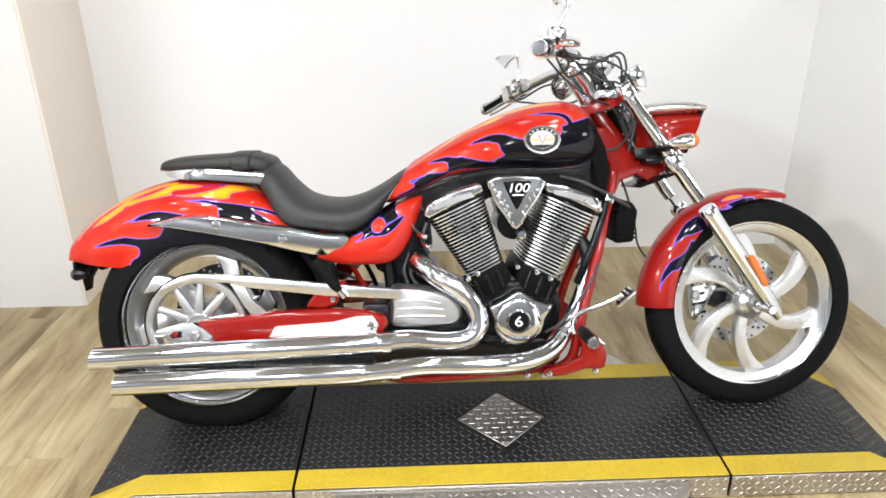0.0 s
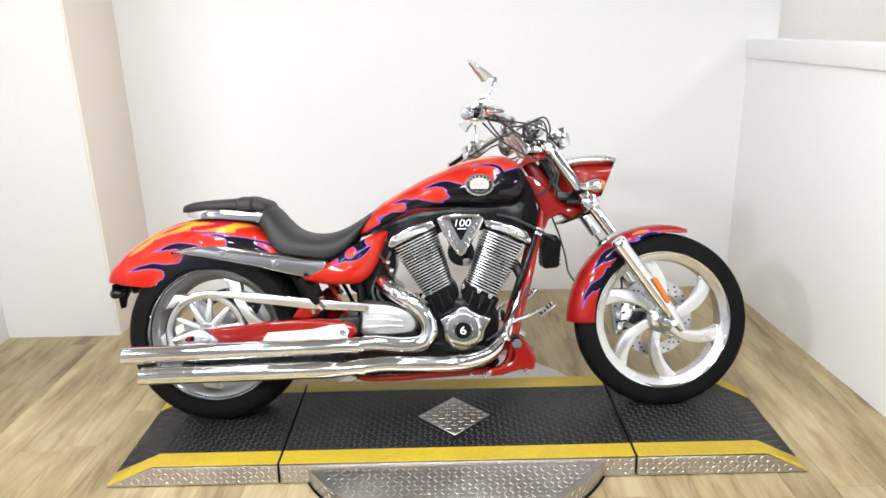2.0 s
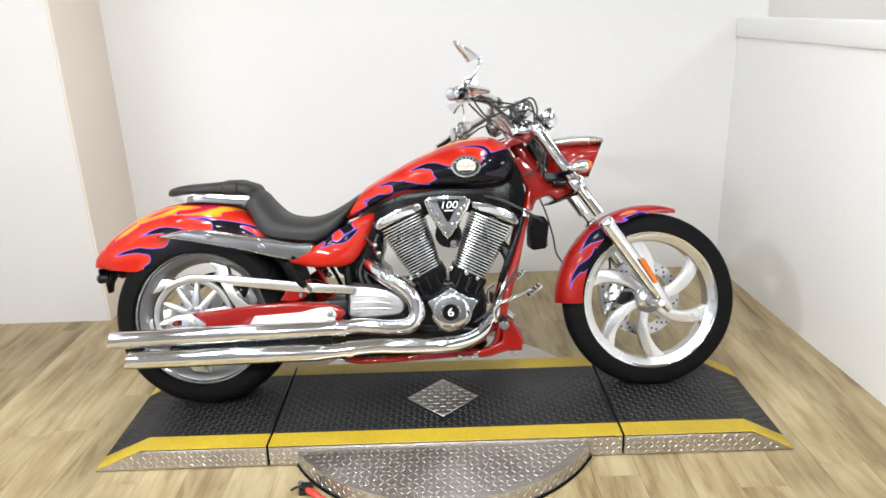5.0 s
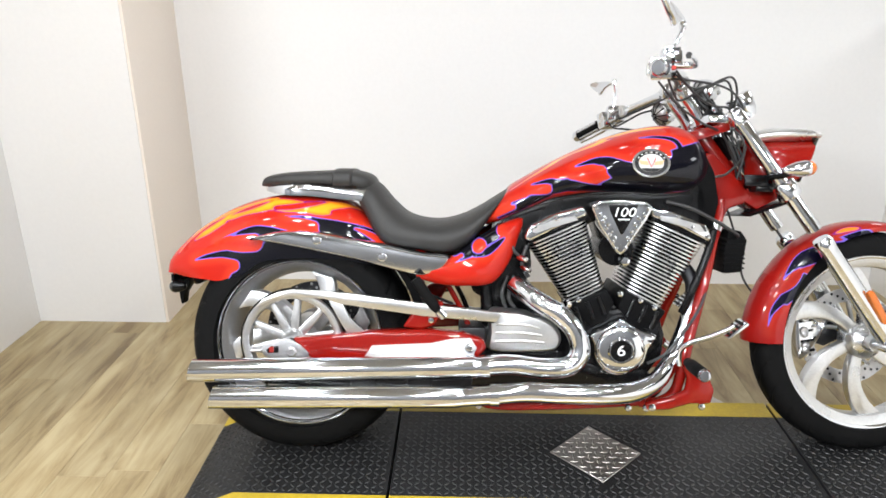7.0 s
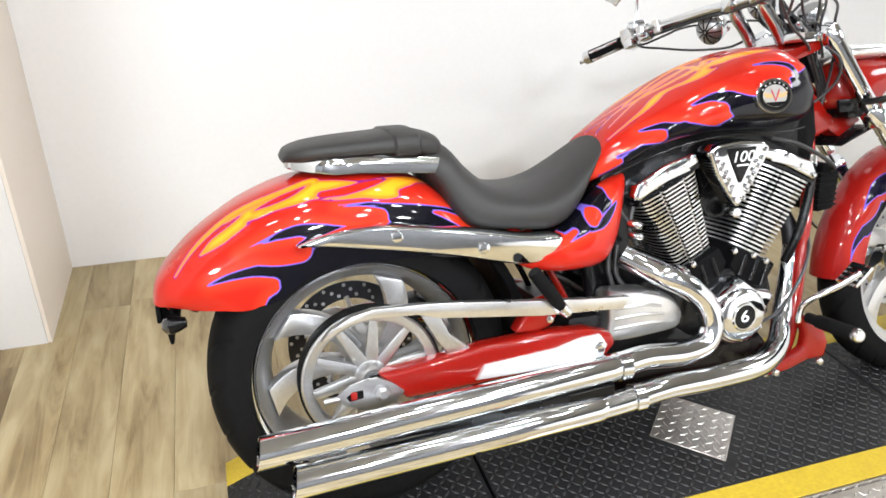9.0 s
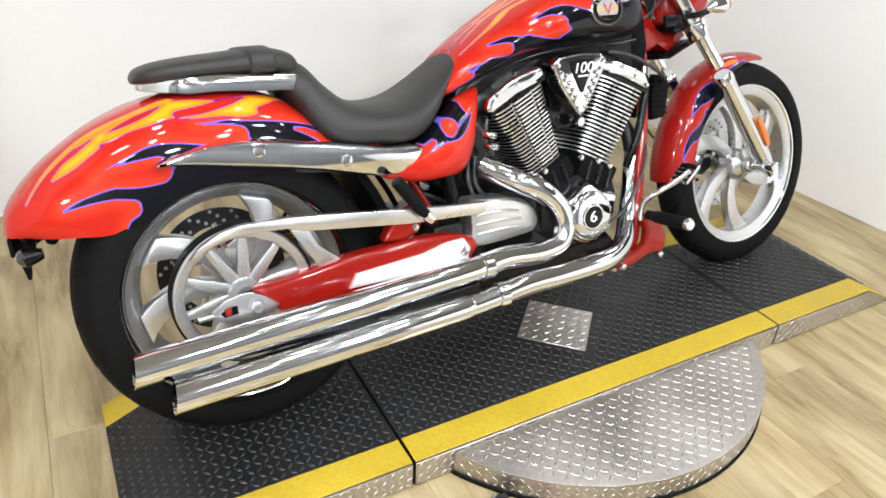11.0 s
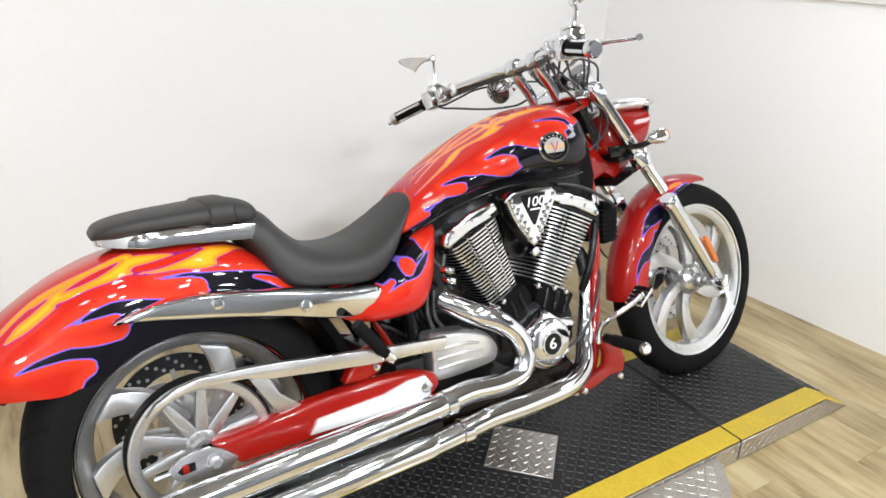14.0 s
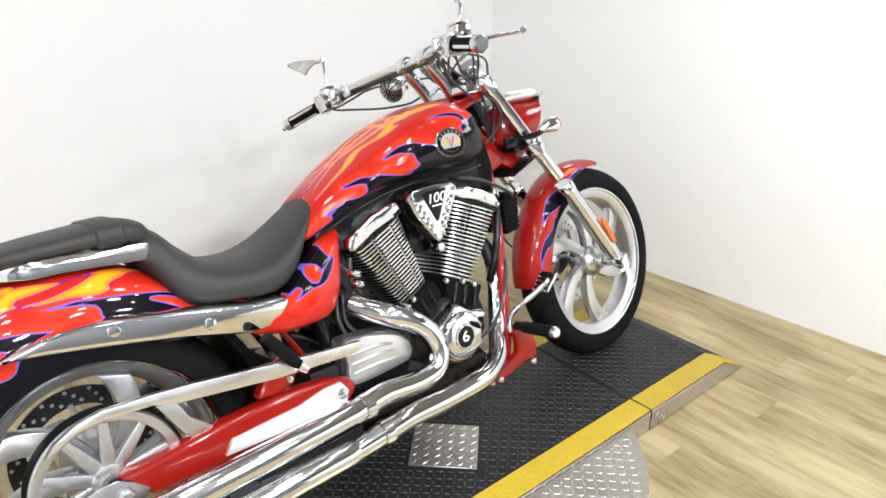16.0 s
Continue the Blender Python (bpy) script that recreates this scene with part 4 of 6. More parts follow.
# swingarm
ARM = [(-0.045, 0.325), (-0.03, 0.35), (0.0, 0.358), (0.06, 0.362), (0.223, 0.38), (0.386, 0.385), (0.47, 0.378), (0.53, 0.36), (0.54, 0.335), (0.515, 0.31), (0.384, 0.302), (0.22, 0.296), (0.056, 0.294), (0.0, 0.296), (-0.03, 0.305)]
for side in (-1, 1):
    part("swingarm", prism(ARM[2:-2], side * 0.186, side * 0.236, 0.014, 3), RED, bike, "red swingarm")
    plate = part("swingarm_plate", dome([(0.205, 0.312), (0.224, 0.342), (0.387, 0.351), (0.45, 0.365), (0.495, 0.366), (0.512, 0.34), (0.5, 0.312), (0.467, 0.306)], side * 0.2355, side * 0.244, 0.004), CAST_METAL, bike, "polished aluminium plate on the swingarm")
    bolt((0.492, side * 0.244, 0.34), 0.014, 0.008, CHROME, plate, side=side)
    adj = part("axle_adjuster", prism([(-0.085, 0.333), (-0.059, 0.35), (-0.03, 0.356), (-0.004, 0.357), (0.024, 0.342), (0.05, 0.318), (0.03, 0.298), (0.004, 0.29), (-0.04, 0.292), (-0.077, 0.312)], side * 0.236, side * 0.243, 0.002), BRUSHED, bike, "brushed axle plate", 20)
    part("axle_nut", lathe([(0, side * 0.014), (0.01, side * 0.014), (0.0135, side * 0.011), (0.0135, side * 0.003), (0.02, side * 0.002), (0.02, 0), (0, 0)], (0.004, side * 0.242, 0.323), 6), STEEL, adj)
    part("adjuster_slot", prism([(-0.07, 0.326), (-0.055, 0.337), (-0.034, 0.337), (-0.034, 0.319), (-0.062, 0.316)], side * 0.241, side * 0.2438, 0.001, 1), BLACK, adj, "dark slot")
    part("adjuster_block", box(-0.06, -0.047, side * 0.241 - 0.006, side * 0.241 + 0.006, 0.32, 0.336, 0.002), RED, adj)
    part("adjuster_screw", tube([(-0.112, side * 0.236, 0.322), (-0.06, side * 0.236, 0.325)], 0.006, 10, 0), STEEL, adj)
part("swingarm_bridge", box(0.46, 0.54, -0.16, 0.16, 0.31, 0.38, 0.012), DARK_METAL, bike)

# belt guard
part("belt_guard", prism([(-0.105, 0.44), (-0.085, 0.462), (-0.041, 0.484), (0.002, 0.492), (0.095, 0.488), (0.166, 0.482), (0.396, 0.452), (0.58, 0.434), (0.565, 0.408), (0.366, 0.422), (0.135, 0.453), (0.094, 0.466), (0.0, 0.474), (-0.045, 0.467), (-0.08, 0.45)], -0.222, -0.204, 0.003, 2), SATIN, bike, "satin aluminium belt guard")
part("guard_stay", prism([(0.1, 0.462), (0.14, 0.455), (0.158, 0.415), (0.215, 0.365), (0.155, 0.366), (0.132, 0.402)], -0.218, -0.206, 0.003, 2), BRUSHED, bike, "chrome guard stay")
part("warning_tag", prism([(0.094, 0.452), (0.126, 0.448), (0.129, 0.426), (0.097, 0.43)], -0.158, -0.152, 0.001, 1), YELLOW, bike, "yellow tag under the belt guard")
part("tag_stripe", prism([(0.1, 0.437), (0.12, 0.434), (0.121, 0.43), (0.101, 0.433)], -0.16, -0.156, 0.0005, 1), RED, bike)
part("belt_run", prism([(0.0, 0.466), (0.56, 0.405), (0.56, 0.4), (0.0, 0.461)], -0.195, -0.165, 0.001, 1), RUBBER, bike, "black drive belt")

# exhaust
ex = group("exhaust", "twin chrome exhaust pipes with cut ends")
UP, LOW = -0.265, -0.285
part("header_pipe", tube([(0.62, -0.13, 0.5), (0.655, -0.17, 0.478), (0.69, -0.2, 0.458), (0.74, -0.215, 0.43), (0.782, -0.222, 0.385), (0.795, -0.228, 0.33), (0.768, -0.235, 0.293), (0.7, -0.245, 0.286), (0.6, -0.252, 0.297), (0.52, UP, 0.294)], 0.028, 24), CHROME, ex, "bent chrome header")
part("header_neck", tube([(1.06, -0.05, 0.56), (1.11, -0.062, 0.55), (1.138, -0.08, 0.505), (1.134, -0.1, 0.45)], 0.021, 20), DARK_METAL, ex, "dark steel header neck")
part("header_pipe", tube([(1.135, -0.098, 0.455, 0.0215), (1.122, -0.108, 0.41, 0.022), (1.1, -0.125, 0.355, 0.023), (1.066, -0.155, 0.295, 0.0245), (1.012, -0.205, 0.245, 0.0265), (0.95, -0.24, 0.226, 0.0275), (0.88, -0.262, 0.223, 0.0275), (0.75, -0.275, 0.226, 0.0275), (0.64, -0.28, 0.23, 0.0275), (0.54, LOW, 0.222, 0.0275), (0.47, LOW - 0.003, 0.218, 0.0275)], 0.0275, 24), CHROME, ex, "bent chrome header")


def muffler(a, b, r, name="muffler"):
    """A plain chrome pipe with a slanting open end."""
    a, b = Vector(a), Vector(b)
    d = (b - a).normalized()
    side = Vector((0, 1, 0))
    up = d.cross(side).normalized()
    if up.z < 0:
        up = -up
    rings = []
    for t, rr, inside in ((0, 0.028, 0), (0.012, r * 0.95, 0), (0.03, r, 0), (0.3, r, 0), (0.6, r, 0), (1.0, r, 0), (1.0, r * 0.9, 1), (0.75, r * 0.88, 1)):
        ring = []
        for k in range(32):
            q = math.tau * k / 32
            slant = -0.006 * math.sin(q) if t == 1.0 else 0.0
            c = a + (b - a) * t + d * (slant)
            ring.append(c + (side * math.cos(q) + up * math.sin(q)) * rr)
        rings.append(ring)
    return part(name, skin(rings), CHROME, ex, "long chrome muffler")


muffler((0.525, UP, 0.294), (-0.247, -0.325, 0.288), 0.031)
muffler((0.475, LOW - 0.003, 0.218), (-0.19, -0.331, 0.219), 0.031)
for x, y, z in ((0.535, UP, 0.294), (0.56, LOW, 0.2235)):
    part("clamp_ring", lathe([(0.0275, -0.012), (0.0315, -0.012), (0.0315, 0.012), (0.0275, 0.012)], (x, y, z), 28, "x", True), CHROME, ex)

# engine
eng = group("engine", "air-cooled v-twin engine with polished fins")


def cylinder_block(tl, tr, br, bl, n, name):
    """Black finned cylinder between two sloping edges; the fins' outer edges are machined bright."""
    tl, tr, br, bl = (np.array(p) for p in (tl, tr, br, bl))
    core = part(name, prism([tuple(tl + (tr - tl) * 0.09), tuple(tr + (tl - tr) * 0.09), tuple(br + (bl - br) * 0.12), tuple(bl + (br - bl) * 0.12)], -0.1, 0.1, 0.01), BLACK, eng, "black finned cylinder")
    steps = ((0.0, 0.6), (0.02, 0.76), (0.06, 0.89), (0.13, 0.965), (0.34, 0.99), (0.345, 0.93), (0.368, 0.93), (0.375, 1.0), (0.7, 1.0), (0.705, 0.93), (0.728, 0.93), (0.735, 0.985), (0.89, 0.955), (0.95, 0.87), (0.985, 0.74), (1.0, 0.6))
    for i in range(n):
        t = (i + 0.5) / n
        a, b = tl + (bl - tl) * t, tr + (br - tr) * t
        d = (b - a) / np.linalg.norm(b - a)
        nrm = Vector((-d[1], 0, d[0])) * 0.0021
        depth = 0.136 - 0.018 * t
        plan = [(s, -w * depth) for s, w in steps] + [(s, w * depth) for s, w in steps[::-1]]
        bm = bmesh.new()
        low, up = ([bm.verts.new(Vector((a[0] + (b - a)[0] * s, y, a[1] + (b - a)[1] * s)) + nrm * k) for s, y in plan] for k in (-1, 1))
        for ring in (low, up):
            bm.faces.new(ring).material_index = 1
        for k in range(len(plan)):
            bm.faces.new((low[k - 1], low[k], up[k], up[k - 1]))
        bmesh.ops.recalc_face_normals(bm, faces=bm.faces)
        part("fin", bm, (SATIN, BLACK), core)
    return core


cylinder_block((0.656, 0.617), (0.822, 0.692), (0.883, 0.49), (0.778, 0.437), 20, "rear_cylinder")
cylinder_block((1.0, 0.69), (1.162, 0.618), (1.046, 0.428), (0.934, 0.486), 20, "front_cylinder")
HEADS = ([(0.645, 0.632), (0.658, 0.664), (0.73, 0.702), (0.81, 0.724), (0.825, 0.7), (0.73, 0.656), (0.662, 0.622)], [(1.0, 0.722), (1.061, 0.712), (1.156, 0.675), (1.174, 0.638), (1.164, 0.627), (1.08, 0.668), (1.004, 0.696)])
for hd in HEADS:
    h = part("rocker_cover", prism(hd, -0.128, 0.128, 0.009, 3), CHROME, eng, "chrome rocker cover")
    cx, cz = sum(p[0] for p in hd) / 7, sum(p[1] for p in hd) / 7
    part("rocker_panel", prism([(cx + (x - cx) * 0.72, cz + (z - cz) * 0.5) for x, z in hd], -0.1305, -0.126, 0.001, 1), SATIN, h, "machined panel")
    lower = hd[4:7]
    part("gasket", prism([(x, z - 0.001) for x, z in lower] + [(x, z - 0.011) for x, z in lower[::-1]], -0.124, 0.124, 0.001, 1), BLACK, h, "black head gasket")
    for k in (0.12, 0.5, 0.88):
        x, z = hd[1][0] + (hd[3][0] - hd[1][0]) * k, hd[1][1] + (hd[3][1] - hd[1][1]) * k - 0.006
        bolt((x, -0.128, z), 0.006, 0.006, CHROME, h)
part("crankcase", prism([(0.79, 0.43), (0.84, 0.452), (0.905, 0.43), (0.97, 0.455), (1.03, 0.428), (1.05, 0.36), (1.045, 0.3), (1.0, 0.235), (0.95, 0.205), (0.8, 0.205), (0.775, 0.26), (0.78, 0.36)], -0.135, 0.135, 0.015, 3), BLACK, eng, "black crankcase")
for pts, slope in (([(0.77, 0.438), (0.88, 0.492), (0.905, 0.45), (0.88, 0.4), (0.841, 0.375)], 1), ([(0.933, 0.488), (1.052, 0.428), (1.017, 0.371), (0.95, 0.385), (0.912, 0.44)], -1)):
    foot = part("cylinder_base", prism(pts, -0.14, 0.14, 0.01, 2), PLASTIC, eng)
    for k in (0.22, 0.5, 0.78):
        x, z = pts[0][0] + (pts[1][0] - pts[0][0]) * k, pts[0][1] + (pts[1][1] - pts[0][1]) * k - 0.012
        part("base_rib", tube([(x, -0.138, z), (x + slope * 0.02, -0.14, z - 0.05)], 0.0065, 10, 0), BLACK, foot)
gear = part("gear_housing", dome([(0.828, 0.366), (0.871, 0.389), (0.917, 0.416), (0.962, 0.388), (1.018, 0.365), (0.998, 0.325), (0.986, 0.284), (0.952, 0.257), (0.911, 0.246), (0.871, 0.26), (0.843, 0.295), (0.838, 0.335)], -0.13, -0.18, 0.02, 3), CHROME, eng, "chrome timing cover with a round badge")
SIX = (0.914, -0.18, 0.326)
part("cover_ring", lathe([(0.068, 0.004), (0.068, -0.008), (0.063, -0.014), (0.056, -0.016), (0.036, -0.017), (0.033, -0.02), (0.03, -0.02), (0.028, -0.016), (0, -0.016)], SIX, 56), CHROME, gear)
part("badge_disc", lathe([(0.029, -0.0165), (0.028, -0.0185), (0, -0.0185)], SIX, 40), BLACK, gear, "black round badge")
for k in range(8):
    a = math.tau * k / 8 + 0.2
    bolt((SIX[0] + 0.064 * math.cos(a), SIX[1] - 0.008, SIX[2] + 0.064 * math.sin(a)), 0.005, 0.006, CHROME, gear)


def lettering(body, size, centre, mat, parent, name, depth=0.0008, lean=0.0, tilt=0.0, stretch=1.0):
    """Raised characters on a side plate that faces the right of the motorcycle."""
    c = bpy.data.curves.new(name, "FONT")
    c.body, c.size, c.align_x, c.align_y, c.extrude, c.shear = body, size, "CENTER", "CENTER", depth, lean
    tmp = bpy.data.objects.new("tmp", c)
    scene.collection.objects.link(tmp)
    me = bpy.data.meshes.new_from_object(tmp.evaluated_get(bpy.context.evaluated_depsgraph_get()))
    bpy.data.objects.remove(tmp)
    me.transform(Matrix.Diagonal((stretch, 1, 1, 1)))
    me.transform(Matrix.Translation(centre) @ Matrix.Rotation(radians(tilt), 4, "Y") @ Matrix.Rotation(radians(90), 4, "X"))
    me.materials.clear()
    me.materials.append(mat)
    ob = new(name, me)
    ob.parent = parent
    return ob


lettering("6", 0.042, (SIX[0], SIX[1] - 0.0195, SIX[2]), WHITE_INK, gear, "numeral", stretch=1.2)

# the V-shaped cover between the cylinders
VOUT = [(0.828, 0.728), (0.85, 0.742), (0.915, 0.747), (0.98, 0.742), (1.0, 0.725), (0.985, 0.69), (0.925, 0.598), (0.912, 0.588), (0.9, 0.598), (0.85, 0.672)]
VIN = [(0.874, 0.731), (0.958, 0.731), (0.95, 0.71), (0.918, 0.648), (0.911, 0.648), (0.882, 0.708)]
vee = part("vee_cover", prism(VOUT, -0.155, -0.1, 0.008, 3), CHROME, eng, "chrome v-shaped cover")
part("vee_panel", prism(VIN, -0.158, -0.15, 0.003, 2), BLACK, vee, "black inset panel")
lettering("100", 0.036, (0.917, -0.159, 0.709), WHITE_INK, vee, "numeral", 0.0006, 0.2, 0.0, 1.2)
part("print_bar", box(0.902, 0.934, -0.1592, -0.157, 0.688, 0.692), WHITE_INK, vee)
for k in range(7):
    for s in (-1, 1):
        t = k / 6
        x = 0.913 + s * (0.071 - 0.058 * t)
        bolt((x, -0.155, 0.722 - 0.112 * t), 0.0055, 0.006, CHROME, vee, "stud")
        if 0 < k < 5:
            bolt((x - s * 0.0145, -0.155, 0.714 - 0.112 * t), 0.0055, 0.006, CHROME, vee, "stud")
part("valley", prism([(0.84, 0.72), (0.99, 0.72), (0.945, 0.6), (0.88, 0.6)], -0.075, 0.075, 0.008, 2), BLACK, eng, "black casting between the cylinders")
part("horn_button", turned([(0, 0), (0.017, 0), (0.019, 0.01), (0.012, 0.03), (0, 0.032)], (0.933, -0.1, 0.57), (0.933, -0.2, 0.565)), CHROME, eng, "chrome breather cap")
part("intake", turned([(0, 0), (0.05, 0), (0.05, 0.16), (0, 0.16)], (0.915, -0.08, 0.6), (0.915, 0.08, 0.6)), BLACK, eng)
for x, z in ((0.918, 0.478), (0.975, 0.46), (0.885, 0.25), (0.87, 0.255), (0.8, 0.46), (1.015, 0.44), (0.83, 0.235)):
    bolt((x, -0.14, z), 0.009, 0.01, CHROME, eng)

# transmission and primary covers
part("gearbox", prism([(0.54, 0.42), (0.68, 0.43), (0.78, 0.4), (0.8, 0.28), (0.76, 0.22), (0.56, 0.22)], -0.14, 0.14, 0.015, 3), BLACK, eng, "black gearbox housing")
part("gearbox_cover", dome([(0.549, 0.43), (0.6, 0.432), (0.664, 0.424), (0.722, 0.4), (0.75, 0.362), (0.742, 0.326), (0.7, 0.314), (0.553, 0.314), (0.546, 0.37)], -0.13, -0.184, 0.022, 4), SATIN, eng, "polished sprocket cover")
for k in range(3):
    part("cover_rib", tube([(0.566, -0.182, 0.346 + 0.024 * k), (0.64, -0.186, 0.348 + 0.023 * k), (0.7 - 0.006 * k, -0.182, 0.344 + 0.02 * k)], 0.004, 10), SATIN, eng)
part("rear_case", prism([(0.54, 0.56), (0.56, 0.66), (0.63, 0.69), (0.665, 0.61), (0.672, 0.545), (0.655, 0.5), (0.69, 0.47), (0.7, 0.42), (0.58, 0.42), (0.5, 0.47), (0.48, 0.54)], -0.09, 0.09, 0.012, 2), BLACK, eng)
for pts in ([(0.6, -0.1, 0.52), (0.585, -0.12, 0.47), (0.6, -0.12, 0.42)], [(0.62, -0.1, 0.52), (0.605, -0.12, 0.46), (0.63, -0.12, 0.42)], [(0.655, -0.11, 0.61), (0.64, -0.12, 0.56), (0.66, -0.12, 0.52)]):
    part("hose", tube(pts, 0.006, 10), CABLE, eng)

for a, b in (((0.63, -0.13, 0.578), (0.655, -0.165, 0.572)), ((0.64, -0.12, 0.548), (0.668, -0.155, 0.54)), ((0.765, -0.13, 0.452), (0.775, -0.175, 0.447))):
    part("plug_cap", turned([(0, 0), (0.008, 0), (0.01, 0.008), (0.01, 0.026), (0.0075, 0.034), (0, 0.035)], a, b, 14), CHROME, eng, "chrome plug cap")
part("plug_lead", tube([(0.64, -0.125, 0.575), (0.615, -0.13, 0.6), (0.61, -0.11, 0.64), (0.64, -0.09, 0.68)], 0.0045, 8), CABLE, eng, "black plug lead")
part("engine_top", prism([(0.57, 0.6), (0.585, 0.685), (0.64, 0.72), (0.72, 0.76), (0.82, 0.785), (0.9, 0.79), (1.05, 0.78), (1.16, 0.79), (1.19, 0.66), (1.0, 0.68), (0.85, 0.68), (0.7, 0.6)], -0.085, 0.085, 0.01, 2), BLACK, eng, "black airbox under the tank")
part("underbody", prism([(0.46, 0.2), (0.5, 0.36), (0.6, 0.42), (0.8, 0.28), (1.0, 0.26), (1.05, 0.2), (1.02, 0.168), (0.55, 0.158), (0.48, 0.172)], -0.15, 0.15, 0.012, 2), BLACK, eng, "black lower crankcase")
arc = [(0.375 * math.cos(radians(q)), 0.325 + 0.375 * math.sin(radians(q))) for q in range(-22, 46, 4)] + [(0.352 * math.cos(radians(q)), 0.325 + 0.352 * math.sin(radians(q))) for q in range(42, -24, -4)]
part("inner_mudguard", prism(arc, -0.14, 0.13, 0.003, 1), PLASTIC, bike, "black plastic guard before the rear tyre")
part("muffler_bracket", prism([(-0.06, 0.262), (0.3, 0.262), (0.5, 0.27), (0.5, 0.24), (0.3, 0.24), (-0.06, 0.246)], -0.296, -0.284, 0.002, 1), BLACK, ex, "black bracket between the mufflers")
# frame
fr = group("frame", "red tubular frame")
for side in (-1, 1):
    y = side
    part("down_tube", tube([(1.225, y * 0.03, 0.74), (1.21, y * 0.06, 0.68), (1.187, y * 0.085, 0.61), (1.168, y * 0.105, 0.53), (1.145, y * 0.122, 0.45), (1.118, y * 0.145, 0.365), (1.095, y * 0.16, 0.27), (1.075, y * 0.16, 0.2), (1.03, y * 0.155, 0.168), (0.98, y * 0.15, 0.168)], 0.0155, 16), RED, fr, "glossy red down tube")
    part("lower_rail", tube([(1.0, y * 0.15, 0.168), (0.75, y * 0.175, 0.16), (0.56, y * 0.175, 0.158), (0.5, y * 0.15, 0.185), (0.47, y * 0.12, 0.25)], 0.0115, 12), RED, fr)
    for x in (0.52, 0.94, 0.99):
        bolt((x, y * 0.186, 0.162), 0.01, 0.012, CHROME, fr, side=side)
    part("seat_stay", tube([(0.5, y * 0.11, 0.34), (0.47, y * 0.12, 0.42), (0.4, y * 0.12, 0.54), (0.34, y * 0.11, 0.6)], 0.008, 12), RED if side < 0 else BLACK, fr)
    part("rear_upright", tube([(0.54, y * 0.1, 0.24), (0.545, y * 0.11, 0.4), (0.535, y * 0.1, 0.52)], 0.017, 12), BLACK, fr)
part("neck_gusset", prism([(1.163, 0.881), (1.204, 0.878), (1.264, 0.816), (1.318, 0.758), (1.312, 0.737), (1.252, 0.716), (1.236, 0.675), (1.206, 0.672), (1.215, 0.766), (1.175, 0.832)], -0.03, 0.03, 0.012, 3), RED, fr, "red steering-head gusset")
part("top_tube", tube([(1.2, 0, 0.86), (0.9, 0, 0.74), (0.6, 0, 0.62), (0.35, 0, 0.58)], 0.028, 14), BLACK, fr)
part("headstock_cover", sway(prism([(1.115, 0.918), (1.12, 0.938), (1.18, 0.954), (1.238, 0.97), (1.245, 0.944), (1.18, 0.924), (1.125, 0.908)], -0.085, 0.085, 0.008, 2)), RED, fr, "red fork shroud")
part("tank_end_panel", prism([(1.145, 0.86), (1.165, 0.87), (1.19, 0.82), (1.205, 0.74), (1.19, 0.66), (1.14, 0.66), (1.13, 0.75)], -0.085, 0.085, 0.012, 2), PLASTIC, fr, "black plastic panel behind the steering head")
# regulator box ahead of the down tubes
reg = part("regulator", prism([(1.235, 0.66), (1.272, 0.655), (1.29, 0.63), (1.278, 0.535), (1.225, 0.53), (1.225, 0.6)], -0.085, 0.085, 0.008, 2), PLASTIC, bike, "black finned oil cooler")
for k in range(7):
    z = 0.545 + 0.014 * k
    part("cooling_fin", box(1.2225, 1.284, -0.0865, 0.0865, z, z + 0.005, 0.001, 1), PLASTIC, reg)

part("breather_rod", tube([(1.05, -0.1, 0.738), (1.11, -0.12, 0.722), (1.177, -0.125, 0.689), (1.236, -0.115, 0.655), (1.262, -0.085, 0.64)], 0.0052, 12), CABLE, bike, "black hose across the front cylinder")
part("tube_clamp", turned([(0.0165, -0.014), (0.0205, -0.014), (0.0205, 0.014), (0.0165, 0.014)], (1.205, -0.066, 0.664), (1.187, -0.085, 0.61), 20), CHROME, fr, "chrome clamp")
part("cable", tube([(1.165, -0.12, 0.487), (1.141, -0.15, 0.444), (1.098, -0.17, 0.384), (1.045, -0.17, 0.315), (1.0, -0.15, 0.28)], 0.004, 8, 8), CABLE, bike, "black cable")

